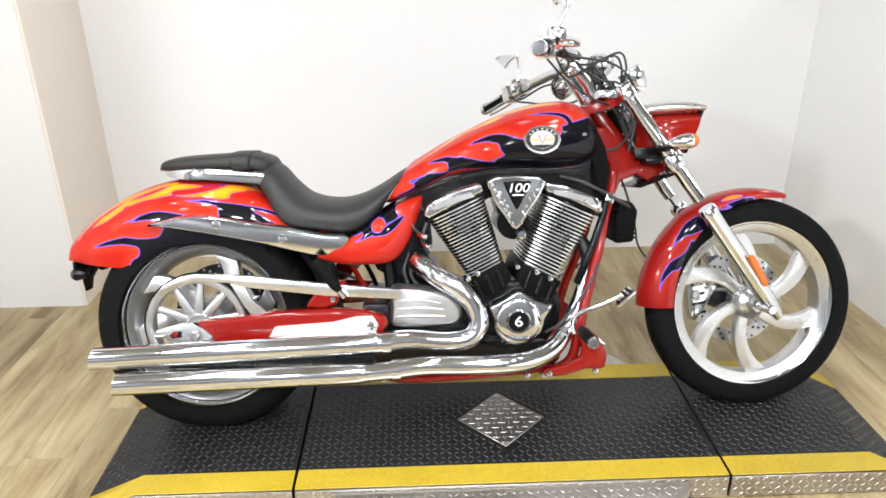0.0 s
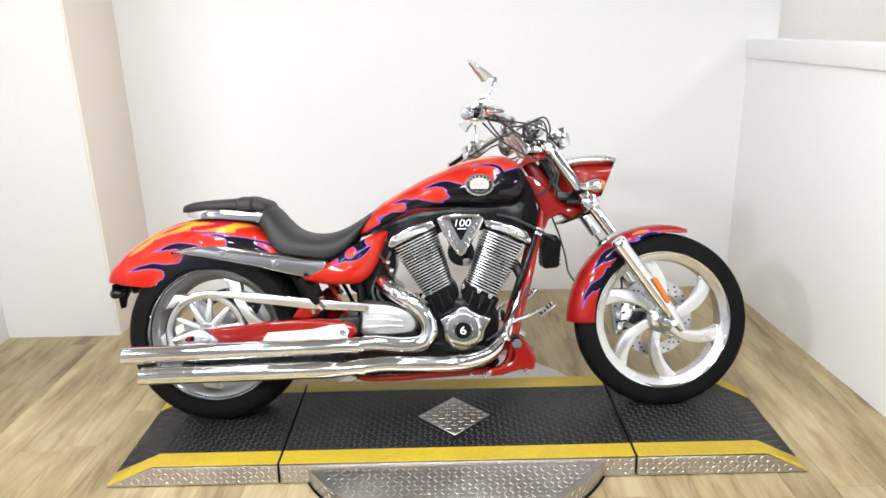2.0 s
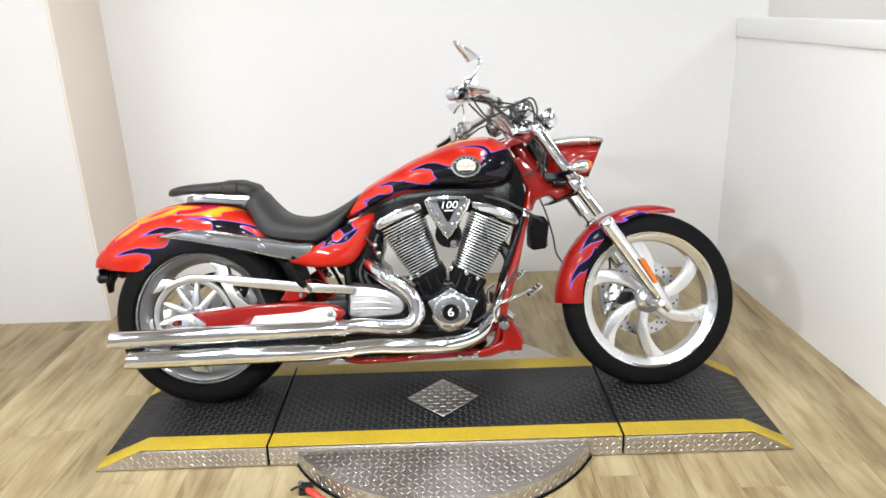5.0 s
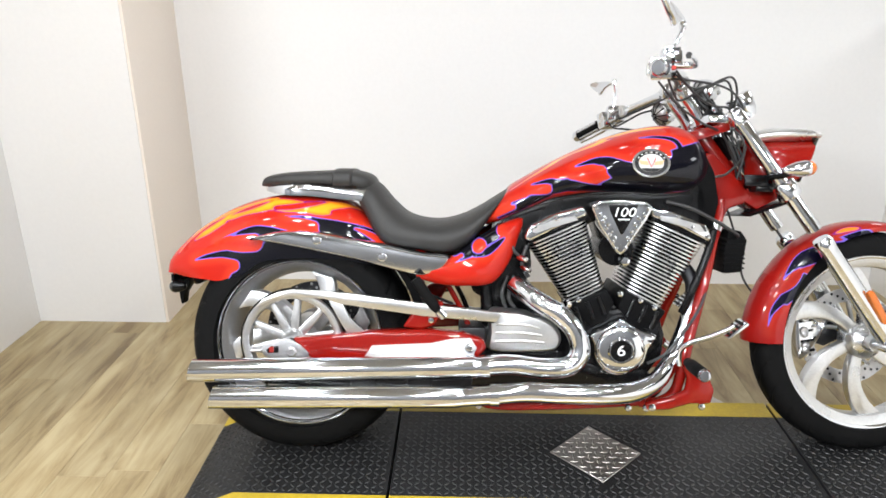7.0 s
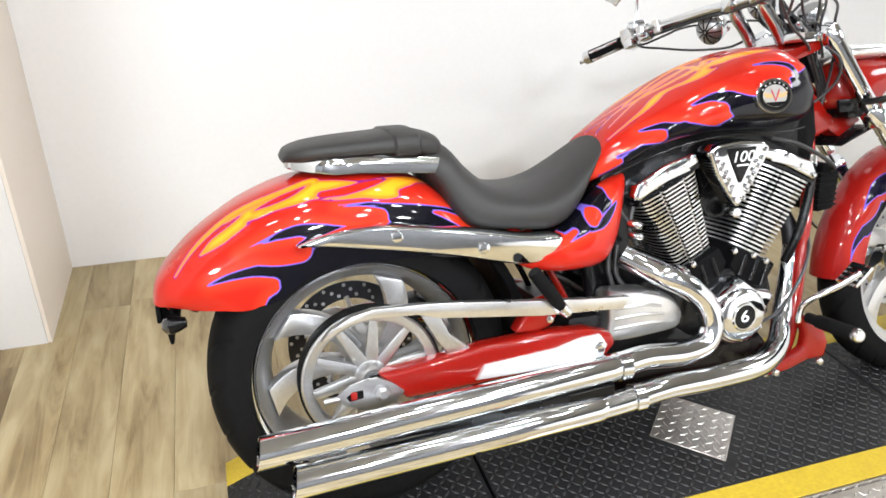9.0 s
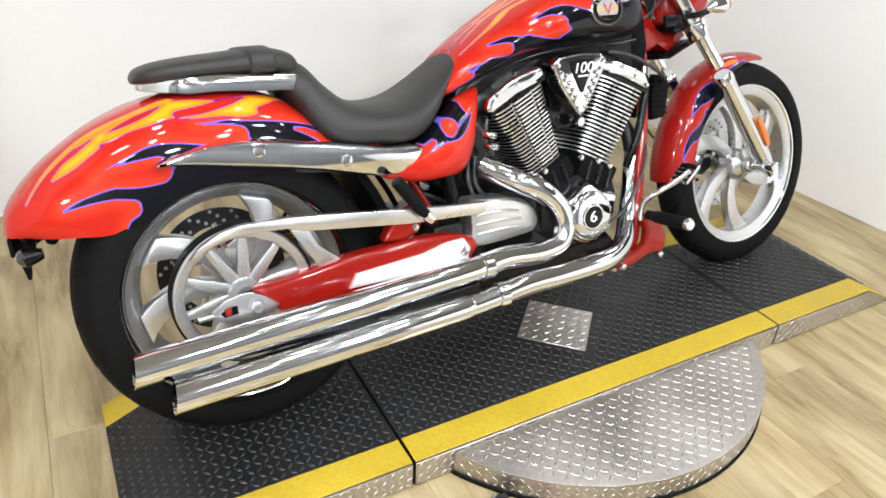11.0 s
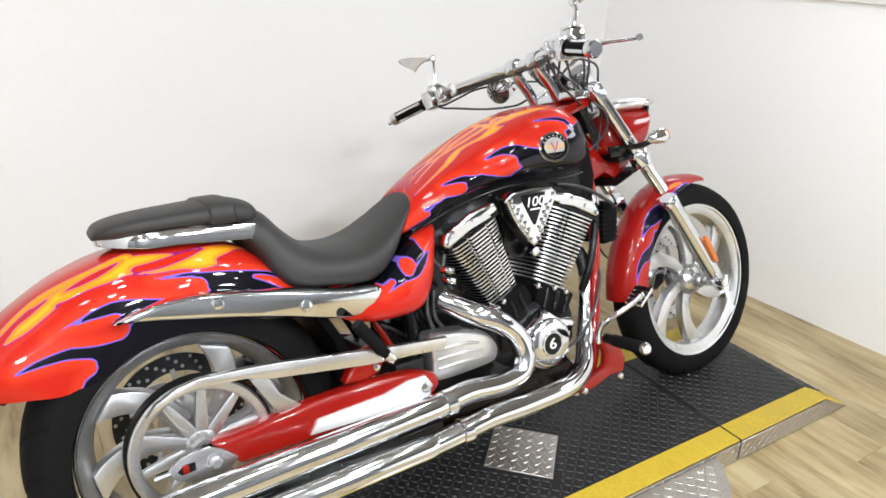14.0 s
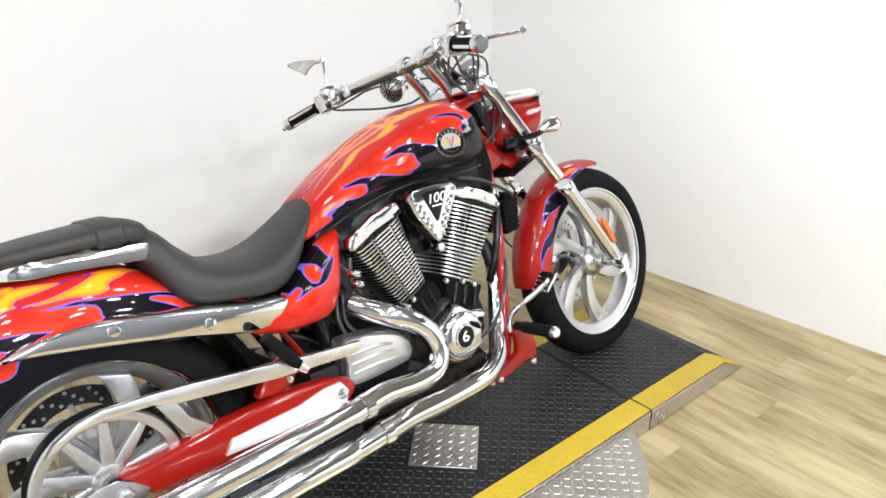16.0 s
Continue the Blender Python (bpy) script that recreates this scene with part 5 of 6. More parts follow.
# forward controls, right side and left side
for side in (-1, 1):
    c = group("foot_control", "red foot control bracket with rubber peg")
    part("bracket", prism([(0.985, 0.18), (1.05, 0.195), (1.095, 0.215), (1.1, 0.25), (1.085, 0.285), (1.1, 0.3), (1.135, 0.288), (1.16, 0.25), (1.174, 0.22), (1.165, 0.18), (1.11, 0.18), (1.05, 0.162), (0.99, 0.158)], side * 0.175, side * 0.205, 0.01, 3), RED, c)
    for x, z in ((1.0, 0.172), (1.135, 0.178)):
        bolt((x, side * 0.215, z), 0.01, 0.008, CHROME, c, side=side)
    part("peg", turned([(0, 0), (0.013, 0), (0.014, 0.03), (0.017, 0.034), (0.0175, 0.14), (0.015, 0.145), (0, 0.145)], (1.095, side * 0.21, 0.3), (1.09, side * 0.4, 0.306)), RUBBER, c, "black rubber foot peg")
    part("peg_cap", turned([(0, 0.142), (0.016, 0.142), (0.017, 0.15), (0.013, 0.157), (0, 0.158)], (1.095, side * 0.21, 0.3), (1.09, side * 0.4, 0.306)), CHROME, c)
    part("pedal_arm", tube([(1.075, side * 0.2, 0.29), (1.07, side * 0.215, 0.335), (1.095, side * 0.23, 0.36), (1.15, side * 0.245, 0.385), (1.2, side * 0.255, 0.412)], 0.0075, 10), CHROME, c)
    tilt = Matrix.Translation((1.21, 0, 0.4)) @ Matrix.Rotation(radians(-42), 4, "Y") @ Matrix.Translation((-1.2125, 0, -0.403))
    slab = box(1.18, 1.245, side * 0.23 - 0.03, side * 0.23 + 0.03, 0.398, 0.408, 0.003)
    bmesh.ops.transform(slab, matrix=tilt, verts=slab.verts)
    pad = part("pedal", slab, CHROME, c, "ribbed chrome pedal")
    for k in range(4):
        rib = box(1.186 + 0.0145 * k, 1.194 + 0.0145 * k, side * 0.23 - 0.027, side * 0.23 + 0.027, 0.4075, 0.4105, 0.0008, 1)
        bmesh.ops.transform(rib, matrix=tilt, verts=rib.verts)
        part("pedal_rib", rib, RUBBER, pad)
    part("cylinder", turned([(0, 0), (0.013, 0), (0.013, 0.05), (0, 0.05)], (1.13, side * 0.16, 0.27), (1.19, side * 0.165, 0.22)), CHROME, c)

# passenger pegs
for side in (-1, 1):
    c = group("passenger_peg", "folding passenger peg with black rubber")
    part("mount", prism([(0.305, 0.388), (0.33, 0.425), (0.36, 0.45), (0.42, 0.462), (0.415, 0.43), (0.395, 0.395), (0.36, 0.382)], side * 0.175, side * 0.215, 0.01, 3), RED, c, "red peg bracket")
    part("rubber", turned([(0, 0), (0.01, 0), (0.0135, 0.012)] + [(0.0155 if k % 2 else 0.0142, 0.016 + 0.0055 * k) for k in range(15)] + [(0.015, 0.102), (0.013, 0.108), (0, 0.108)], (0.405, side * 0.235, 0.44), (0.332, side * 0.235, 0.54)), RUBBER, c)
    part("clevis", turned([(0, -0.02), (0.012, -0.018), (0.014, 0.006), (0, 0.008)], (0.41, side * 0.23, 0.435), (0.315, side * 0.235, 0.532)), CHROME, c)
    bolt((0.385, side * 0.215, 0.41), 0.009, 0.008, CHROME, c, side=side)

# headlamp
def lamp_set(bm):
    bmesh.ops.translate(bm, verts=bm.verts, vec=(-0.04, 0, -0.02))
    return steer(bm)


head = group("headlamp", "red wedge-shaped headlamp nacelle with chrome visor")
rings = []
HL = [(1.338, 0.81, 0.925, 0.045), (1.362, 0.795, 0.942, 0.076), (1.4, 0.785, 0.945, 0.1), (1.455, 0.79, 0.945, 0.102), (1.47, 0.81, 0.945, 0.1)]
for x, zb, zt, hw in spline(HL, 4):
    ring = []
    for k in range(32):
        a = math.tau * k / 32
        c, s = math.cos(a), math.sin(a)
        z = (zb + zt) / 2 + (zt - zb) / 2 * math.copysign(abs(s) ** 0.75, s)
        lean_x = 0.068 * max(0, (x - 1.36) / 0.11) * (z - 0.8) / 0.145
        ring.append(Vector((x + lean_x, -hw * math.copysign(abs(c) ** 0.75, c), z)))
    rings.append(ring)
part("nacelle", lamp_set(skin(rings)), RED, head, "", 60)
vis = []
for x, zb, zt, hw in spline([(1.325, 0.915, 0.94, 0.05), (1.36, 0.925, 0.962, 0.09), (1.42, 0.928, 0.972, 0.106), (1.5, 0.93, 0.972, 0.108), (1.538, 0.935, 0.962, 0.104)], 4):
    vis.append([Vector((x, -hw * math.copysign(abs(math.cos(a)) ** 0.6, math.cos(a)), (zb + zt) / 2 + (zt - zb) / 2 * math.sin(a))) for a in (math.tau * k / 28 for k in range(28))])
part("visor", lamp_set(skin(vis)), SATIN, head, "silver visor over the headlamp")
part("lens", lamp_set(prism([(1.475, 0.815), (1.48, 0.812), (1.537, 0.938), (1.53, 0.942)], -0.088, 0.088, 0.002, 1)), GLASS_DARK, head, "headlamp glass")
part("lamp_bracket", lamp_set(tube([(1.34, 0, 0.82), (1.3, 0, 0.79), (1.27, 0, 0.8)], 0.018, 12)), RED, head)

# turn signals in front
def signal_set(bm):
    bmesh.ops.translate(bm, verts=bm.verts, vec=(-0.02, 0, -0.012))
    return steer(bm)


for side in (-1, 1):
    s = group("turn_signal", "chrome bullet turn signal with amber lens")
    part("stalk", signal_set(tube([(1.345, side * 0.125, 0.815), (1.37, side * 0.165, 0.82), (1.388, side * 0.185, 0.83)], 0.0085, 10)), BLACK, s)
    part("stalk_block", signal_set(box(1.29, 1.36, side * 0.075 - 0.03, side * 0.125 + 0.03 if side > 0 else side * 0.125 + 0.03, 0.792, 0.825, 0.008)), BLACK, s)
    part("shell", signal_set(turned([(0, 0), (0.006, 0.003), (0.014, 0.02), (0.02, 0.042), (0.0225, 0.062), (0.0225, 0.072), (0.02, 0.076), (0, 0.076)], (1.352, side * 0.194, 0.832), (1.417, side * 0.194, 0.839), 24)), CHROME, s)
    part("lens", signal_set(turned([(0.0205, 0.075), (0.019, 0.084), (0.012, 0.093), (0, 0.096)], (1.352, side * 0.194, 0.832), (1.417, side * 0.194, 0.839), 24)), AMBER, s, "amber lens")

# gauge
g = group("speedometer", "chrome speedometer pod on the bars")
part("shell", steer(turned([(0, 0), (0.02, 0.002), (0.032, 0.02), (0.038, 0.045), (0.04, 0.07), (0.037, 0.075), (0.03, 0.072), (0, 0.072)], (1.335, 0, 0.99), (1.29, 0, 1.06), 36)), CHROME, g)
part("dial", steer(turned([(0.031, 0.0725), (0.03, 0.074), (0, 0.074)], (1.335, 0, 0.99), (1.29, 0, 1.06), 36)), GLASS_DARK, g, "dark dial")
part("bracket_block", steer(box(1.2, 1.245, -0.02, 0.045, 0.99, 1.015, 0.006)), DARK_METAL, g, "dark instrument bracket")
for k, y in enumerate((-0.06, -0.035, -0.012, 0.012, 0.03, 0.055)):
    part("wire", steer(tube([(1.245 - 0.012 * (k % 3), y, 0.965), (1.215 + 0.01 * (k % 2), y * 1.1, 1.0), (1.195 - 0.008 * (k % 3), y * 0.8 + 0.01, 1.035), (1.17 + 0.012 * (k % 2), y * 0.5, 1.075)], 0.0042 + 0.001 * (k % 2), 8, 5)), CABLE, g, "black wire")
for y in (-0.05, 0.02):
    part("wire_clip", steer(turned([(0, 0), (0.011, 0.001), (0.012, 0.012), (0.008, 0.02), (0, 0.02)], (1.215, y, 1.0), (1.19, y, 1.04), 14)), CHROME, g, "chrome cable clip")
for y in (-0.03, 0.01, 0.045):
    part("plug", steer(turned([(0, 0), (0.011, 0), (0.012, 0.01), (0.009, 0.03), (0, 0.032)], (1.21, y, 1.01), (1.195, y + 0.01, 1.06), 12)), PLASTIC, g)
part("mount", steer(tube([(1.28, 0, 1.0), (1.27, 0, 0.96), (1.25, 0, 0.94)], 0.014, 10)), CHROME, g)

# handlebar with controls
BARS_AT = Matrix.Translation((0.917, 0.07, 1.015)) @ Matrix.Rotation(radians(2.9), 4, "Z") @ Matrix.Rotation(radians(-7.1), 4, "X") @ Matrix.Translation((-0.925, 0, -1.005))


def set_bars(bm):
    bmesh.ops.transform(bm, matrix=BARS_AT, verts=bm.verts)
    return bm


bars = group("handlebar", "wide chrome handlebar with black grips")
BAR = [(0.925, 0.455, 1.005), (0.965, 0.39, 1.022), (1.02, 0.31, 1.045), (1.075, 0.22, 1.062), (1.11, 0.13, 1.07), (1.12, 0.06, 1.07), (1.12, 0, 1.07)]
full = BAR + [(1.115, -0.06, 1.07), (1.095, -0.13, 1.07), (1.05, -0.21, 1.062), (0.995, -0.3, 1.045), (0.953, -0.385, 1.022), (0.925, -0.455, 1.005)]
part("bar", set_bars(tube(full, 0.016, 16, 5)), CHROME, bars, "chrome tube")
part("bar_wire", set_bars(tube([(x - 0.012, y, z - 0.019) for x, y, z in full[2:-2]], 0.0045, 8, 5)), CABLE, bars, "black wire loom under the bar")
for side in (-1, 1):
    at = lambda t: Vector((0.925 + (0.1 if side > 0 else 0.062) * t, side * (0.455 - 0.163 * t), 1.005 + 0.043 * t))
    a, b = at(0), at(1)
    d = (b - a).normalized()
    part("grip", set_bars(turned([(0, -0.005), (0.016, -0.005), (0.019, 0.0), (0.0185, 0.11), (0.02, 0.114), (0.014, 0.118), (0, 0.118)], tuple(a), tuple(b), 20)), RUBBER, bars, "black rubber grip")
    part("grip_end", set_bars(turned([(0, -0.02), (0.016, -0.019), (0.021, -0.012), (0.021, 0.006), (0, 0.006)], tuple(a), tuple(b), 20)), CHROME, bars)
    for k in range(4):
        q = math.tau * k / 4 + 0.5
        e1 = d.orthogonal().normalized()
        e2 = d.cross(e1)
        off = (e1 * math.cos(q) + e2 * math.sin(q)) * 0.0165
        part("grip_strip", set_bars(tube([tuple(a + off + d * 0.01), tuple(a + off + d * 0.105)], 0.0055, 8, 0)), CHROME, bars)
    sw = a + d * 0.14
    part("switch_housing", set_bars(turned([(0, -0.02), (0.024, -0.02), (0.028, -0.014), (0.028, 0.016), (0.022, 0.022), (0, 0.022)], tuple(sw), tuple(b), 16)), CHROME, bars, "chrome switch housing")
    part("master_cylinder", set_bars(box(sw.x + 0.0, sw.x + 0.05, sw.y - 0.022, sw.y + 0.022, sw.z + 0.01, sw.z + 0.045, 0.008)), CHROME, bars, "chrome reservoir")
    part("reservoir_cap", set_bars(box(sw.x + 0.004, sw.x + 0.046, sw.y - 0.019, sw.y + 0.019, sw.z + 0.045, sw.z + 0.052, 0.003)), CHROME, bars)
    part("lever", set_bars(tube([tuple(sw + Vector((0.03, 0, 0.01))) + (0.01,), (1.055, side * 0.335, 1.045, 0.0085), (1.03, side * 0.42, 1.03, 0.0065), (0.985, side * 0.52, 1.01, 0.005), (0.962, side * 0.56, 1.003, 0.0055), (0.958, side * 0.566, 1.002, 0.008)], 0.007, 10)), CHROME, bars, "chrome lever")
    up_z = Vector((0, 0, 1))
    inward = Vector((d.x, d.y, d.z))
    out = inward.cross(up_z).normalized() * side
    for k, (name, s_at, w, h, dep, mat) in enumerate((("switch_box", 0.138, 0.032, 0.058, 0.054, CHROME), ("perch", 0.188, 0.036, 0.046, 0.05, CHROME), ("clamp_half", 0.228, 0.022, 0.04, 0.04, SATIN))):
        bm = box(-w / 2, w / 2, -dep / 2, dep / 2, -h / 2, h / 2, 0.006)
        turn_m = Matrix((inward, -out, inward.cross(-out))).transposed().to_4x4()
        bmesh.ops.transform(bm, matrix=Matrix.Translation(a + d * s_at) @ turn_m, verts=bm.verts)
        part(name, set_bars(bm), mat, bars)
    for s_at, lift, dy, mat in ((0.132, 0.018, 0.0275, BLACK), (0.136, -0.002, 0.028, SOFT_RED if side < 0 else BLACK), (0.14, -0.02, 0.0275, BLACK), (0.19, 0.006, 0.0255, DARK_METAL)):
        c = a + d * s_at - out * dy + up_z * lift
        part("button", set_bars(box(c.x - 0.008, c.x + 0.008, c.y - 0.006, c.y + 0.006, c.z - 0.005, c.z + 0.005, 0.002)), mat, bars)
    piv = a + d * 0.19 + out * 0.03
    part("lever_pivot", set_bars(turned([(0, -0.016), (0.009, -0.016), (0.011, -0.012), (0.011, 0.012), (0.009, 0.016), (0, 0.016)], tuple(piv), tuple(piv + up_z), 14)), CHROME, bars)
    part("adjuster", set_bars(turned([(0, 0), (0.007, 0), (0.007, 0.02), (0.005, 0.022), (0.005, 0.04), (0, 0.04)], tuple(piv), tuple(piv + d), 12)), STEEL, bars)
    # mirror
    mir = group("mirror", "chrome blade-shaped mirror on a jointed stalk")
    base = sw + Vector((0.025, 0, 0.04))
    inner, tip = (Vector((1.012, 0.348, 1.17)), Vector((0.962, 0.45, 1.186))) if side > 0 else (BARS_AT.inverted() @ Vector((1.034, -0.232, 1.208)), BARS_AT.inverted() @ Vector((0.946, -0.35, 1.241)))
    part("stalk", set_bars(tube([tuple(base), tuple(base.lerp(inner, 0.45) + Vector((0.012, 0, 0.012))), tuple(inner + Vector((0.01, -side * 0.02, 0.0))), tuple(inner)], 0.0055, 10)), CHROME, mir)
    part("joint", set_bars(turned([(0, -0.012), (0.008, -0.01), (0.01, 0), (0.008, 0.01), (0, 0.012)], tuple(inner + Vector((0.01, -side * 0.02, 0))), tuple(inner + Vector((0.01, -side * 0.02, 1))), 14)), CHROME, mir)
    e = (tip - inner).normalized()
    n = (Vector((-0.83, -0.57, 0.12)) if side > 0 else Vector((-0.64, 0.77, 0.02))).normalized()
    n = (n - e * n.dot(e)).normalized()
    up = e.cross(n) * (1 if e.cross(n).z > 0 else -1)
    long = (tip - inner).length
    outline = spline([(-0.004, 0.006), (0.03, 0.012), (0.08, 0.014), (long, 0.008), (long * 0.78, -0.012), (long * 0.5, -0.026), (long * 0.4, -0.034), (0.03, -0.014)], 5, True)
    hull = bmesh.new()
    rows = []
    for dn, s in ((0.0, 0.93), (0.001, 0.97), (-0.001, 1.0), (-0.006, 0.97), (-0.012, 0.82), (-0.015, 0.5)):
        rows.append([hull.verts.new(inner + e * (long * 0.45 + (p[0] - long * 0.45) * s) + up * (-0.012 + (p[1] + 0.012) * s) + n * dn) for p in outline])
    for r0, r1 in zip(rows, rows[1:]):
        for i in range(len(outline)):
            hull.faces.new((r0[i - 1], r0[i], r1[i], r1[i - 1]))
    hull.faces.new(rows[-1]), hull.faces.new(rows[0])
    bmesh.ops.recalc_face_normals(hull, faces=hull.faces)
    part("mirror_head", set_bars(hull), CHROME, mir)
for side in (-1, 1):
    part("riser", set_bars(tube([(1.185, side * 0.05, 0.95), (1.165, side * 0.05, 0.99), (1.13, side * 0.05, 1.04), (1.12, side * 0.05, 1.075)], 0.017, 14)), CHROME, bars, "chrome bar riser")
    part("riser_clamp", set_bars(lathe([(0.024, -0.02), (0.026, -0.016), (0.026, 0.016), (0.024, 0.02), (0.016, 0.02), (0.016, -0.02)], (1.12, side * 0.05, 1.07), 24, closed=True)), CHROME, bars)

# round grilled lamps under the bar
for c1 in ((1.11, 0.231, 1.012), (1.213, 0.15, 1.07)):
    hn = group("grilled_lamp", "round chrome lamp with a dark spoked grille")
    c1 = Vector(c1)
    d = Vector((-0.85, -0.3, -0.3)).normalized()
    part("lamp_shell", turned([(0, -0.062), (0.02, -0.058), (0.036, -0.036), (0.042, -0.012), (0.042, 0.0), (0.039, 0.002), (0.036, -0.003), (0, -0.004)], tuple(c1), tuple(c1 + d), 28), CHROME, hn)
    part("lamp_face", turned([(0.0375, -0.002), (0.034, 0.007), (0.026, 0.014), (0.014, 0.019), (0, 0.02)], tuple(c1), tuple(c1 + d), 24), STEEL, hn)
    e1 = d.orthogonal().normalized()
    e2 = d.cross(e1)
    for k in range(10):
        q = math.tau * k / 10
        w = e1 * math.cos(q) + e2 * math.sin(q)
        part("grille_bar", tube([tuple(c1 + w * 0.004 + d * 0.0205), tuple(c1 + w * 0.018 + d * 0.018), tuple(c1 + w * 0.03 + d * 0.011), tuple(c1 + w * 0.039)], 0.002, 6, 0), BLACK, hn)
    part("lamp_stem", tube([tuple(c1 - d * 0.045), (c1.x + 0.05, c1.y - 0.02, c1.z + 0.0)], 0.007, 8, 0), CHROME, hn)

# cables
CABLES = [
    [(0.99, -0.2, 1.06), (1.06, -0.16, 1.0), (1.14, -0.13, 0.955), (1.22, -0.07, 0.93), (1.27, -0.05, 0.85)],
    [(1.0, -0.24, 1.07), (1.04, -0.18, 1.03), (1.075, -0.14, 1.018), (1.152, -0.12, 1.058), (1.229, -0.11, 1.091), (1.256, -0.09, 1.055), (1.255, -0.07, 1.0), (1.27, -0.05, 0.93)],
    [(1.02, -0.2, 1.07), (1.18, -0.18, 1.05), (1.27, -0.1, 1.0), (1.29, -0.07, 0.9), (1.27, -0.05, 0.8)],
    [(1.0, 0.375, 1.01), (1.015, 0.35, 0.992), (1.041, 0.3, 0.983), (1.094, 0.22, 0.969), (1.153, 0.15, 0.968), (1.193, 0.1, 0.983), (1.25, 0.05, 0.95), (1.27, 0.05, 0.85)],
    [(1.01, 0.37, 1.01), (1.027, 0.36, 1.0), (1.056, 0.3, 1.017), (1.091, 0.25, 1.035), (1.16, 0.18, 1.04), (1.25, 0.1, 1.03), (1.3, 0.06, 0.98), (1.3, 0.05, 0.92)],
    [(1.02, -0.24, 1.09), (1.1, -0.16, 1.04), (1.18, -0.1, 1.01), (1.24, -0.08, 1.0), (1.27, -0.06, 0.92)],
    [(1.02, -0.22, 1.09), (1.09, -0.17, 1.05), (1.16, -0.13, 1.062), (1.22, -0.1, 1.082), (1.245, -0.08, 1.05), (1.25, -0.06, 0.99), (1.26, -0.05, 0.9)],
    [(1.27, 0.04, 0.74), (1.305, 0.06, 0.66), (1.33, 0.07, 0.57), (1.345, 0.075, 0.5), (1.4, 0.085, 0.44), (1.5, 0.085, 0.4)],
]
for pts in CABLES:
    part("cable", steer(tube(pts, 0.0034, 8, 8)), CABLE, bike, "black cable")
part("coolant_pipe", tube([(1.1, -0.115, 0.42), (1.13, -0.125, 0.5), (1.17, -0.11, 0.6), (1.19, -0.09, 0.66)], 0.011, 12, 8), BLACK, bike, "black oil hose")

# tail
tail = group("tail_bracket", "black plate bracket under the tail")
part("bracket", prism([(-0.404, 0.512), (-0.362, 0.512), (-0.366, 0.47), (-0.381, 0.446), (-0.386, 0.412), (-0.393, 0.41), (-0.4, 0.45)], -0.02, 0.02, 0.004), PLASTIC, tail)
part("bracket_foot", prism([(-0.356, 0.512), (-0.302, 0.512), (-0.318, 0.486), (-0.332, 0.474), (-0.345, 0.48)], -0.028, 0.028, 0.006), PLASTIC, tail)
part("plate_holder", box(-0.41, -0.4, -0.05, 0.05, 0.47, 0.508, 0.004), PLASTIC, tail)
for side in (-1, 1):
    s = group("rear_turn_signal", "small black turn signal under the tail")
    part("stalk", tube([(-0.37, 0, 0.495), (-0.375, side * 0.07, 0.49)], 0.006, 8, 0), PLASTIC, s)
    part("shell", turned([(0, 0), (0.01, 0.002), (0.017, 0.02), (0.019, 0.035), (0, 0.036)], (-0.35, side * 0.085, 0.478), (-0.4, side * 0.085, 0.474), 20), BLACK, s)
    part("lens", turned([(0.018, 0.034), (0.016, 0.042), (0.009, 0.048), (0, 0.05)], (-0.35, side * 0.085, 0.478), (-0.4, side * 0.085, 0.474), 20), GLASS_DARK, s, "smoked lens")
part("tail_lamp", prism([(-0.345, 0.622), (-0.33, 0.633), (-0.325, 0.628), (-0.34, 0.617)], -0.03, 0.03, 0.002, 1), GLASS_DARK, bike, "flush tail lamp")

# paint the panels
TANK_CUT_A = [(0.784, -0.143, 0.836, 0.0014), (0.833, -0.151, 0.851, 0.0088), (0.868, -0.164, 0.846, 0.0191), (0.907, -0.17, 0.822, 0.0297), (0.98, -0.16, 0.795, 0.0428)]
TANK_CUT_B = [(0.666, -0.116, 0.785, 0.0014), (0.707, -0.138, 0.795, 0.0071), (0.732, -0.15, 0.79, 0.0099), (0.763, -0.153, 0.781, 0.0172), (0.838, -0.134, 0.775, 0.0222), (0.933, -0.107, 0.769, 0.0293), (0.997, -0.1, 0.765, 0.0347), (1.047, -0.137, 0.779, 0.0347)]
TANK_CUT_C = [(0.609, -0.116, 0.731, 0.0014), (0.641, -0.127, 0.74, 0.0042), (0.679, -0.133, 0.744, 0.0071), (0.708, -0.143, 0.764, 0.0127), (0.757, -0.153, 0.781, 0.02)]
TANK_CUT_D = [(0.576, -0.097, 0.695, 0.0084), (0.61, -0.111, 0.71, 0.0112), (0.65, -0.125, 0.729, 0.0155), (0.7, -0.139, 0.757, 0.0198)]
TANK_CUT_E = [(0.961, -0.125, 0.916, 0.0015), (1.015, -0.131, 0.919, 0.0047), (1.057, -0.138, 0.908, 0.0063), (1.072, -0.15, 0.878, 0.0079), (1.067, -0.162, 0.841, 0.0126), (1.055, -0.158, 0.801, 0.0219)]
TANK_LOBE_A = [(0.737, -0.138, 0.815, 0.0114), (0.773, -0.153, 0.818, 0.0158), (0.813, -0.162, 0.822, 0.0195), (0.847, -0.167, 0.821, 0.0204)]
TANK_LOBE_B = [(0.635, -0.114, 0.762, 0.0112), (0.674, -0.133, 0.771, 0.0162), (0.704, -0.144, 0.772, 0.0162)]
TANK_LOBE_C = [(0.555, -0.096, 0.698, 0.0153), (0.588, -0.11, 0.711, 0.0125), (0.614, -0.118, 0.72, 0.0084)]
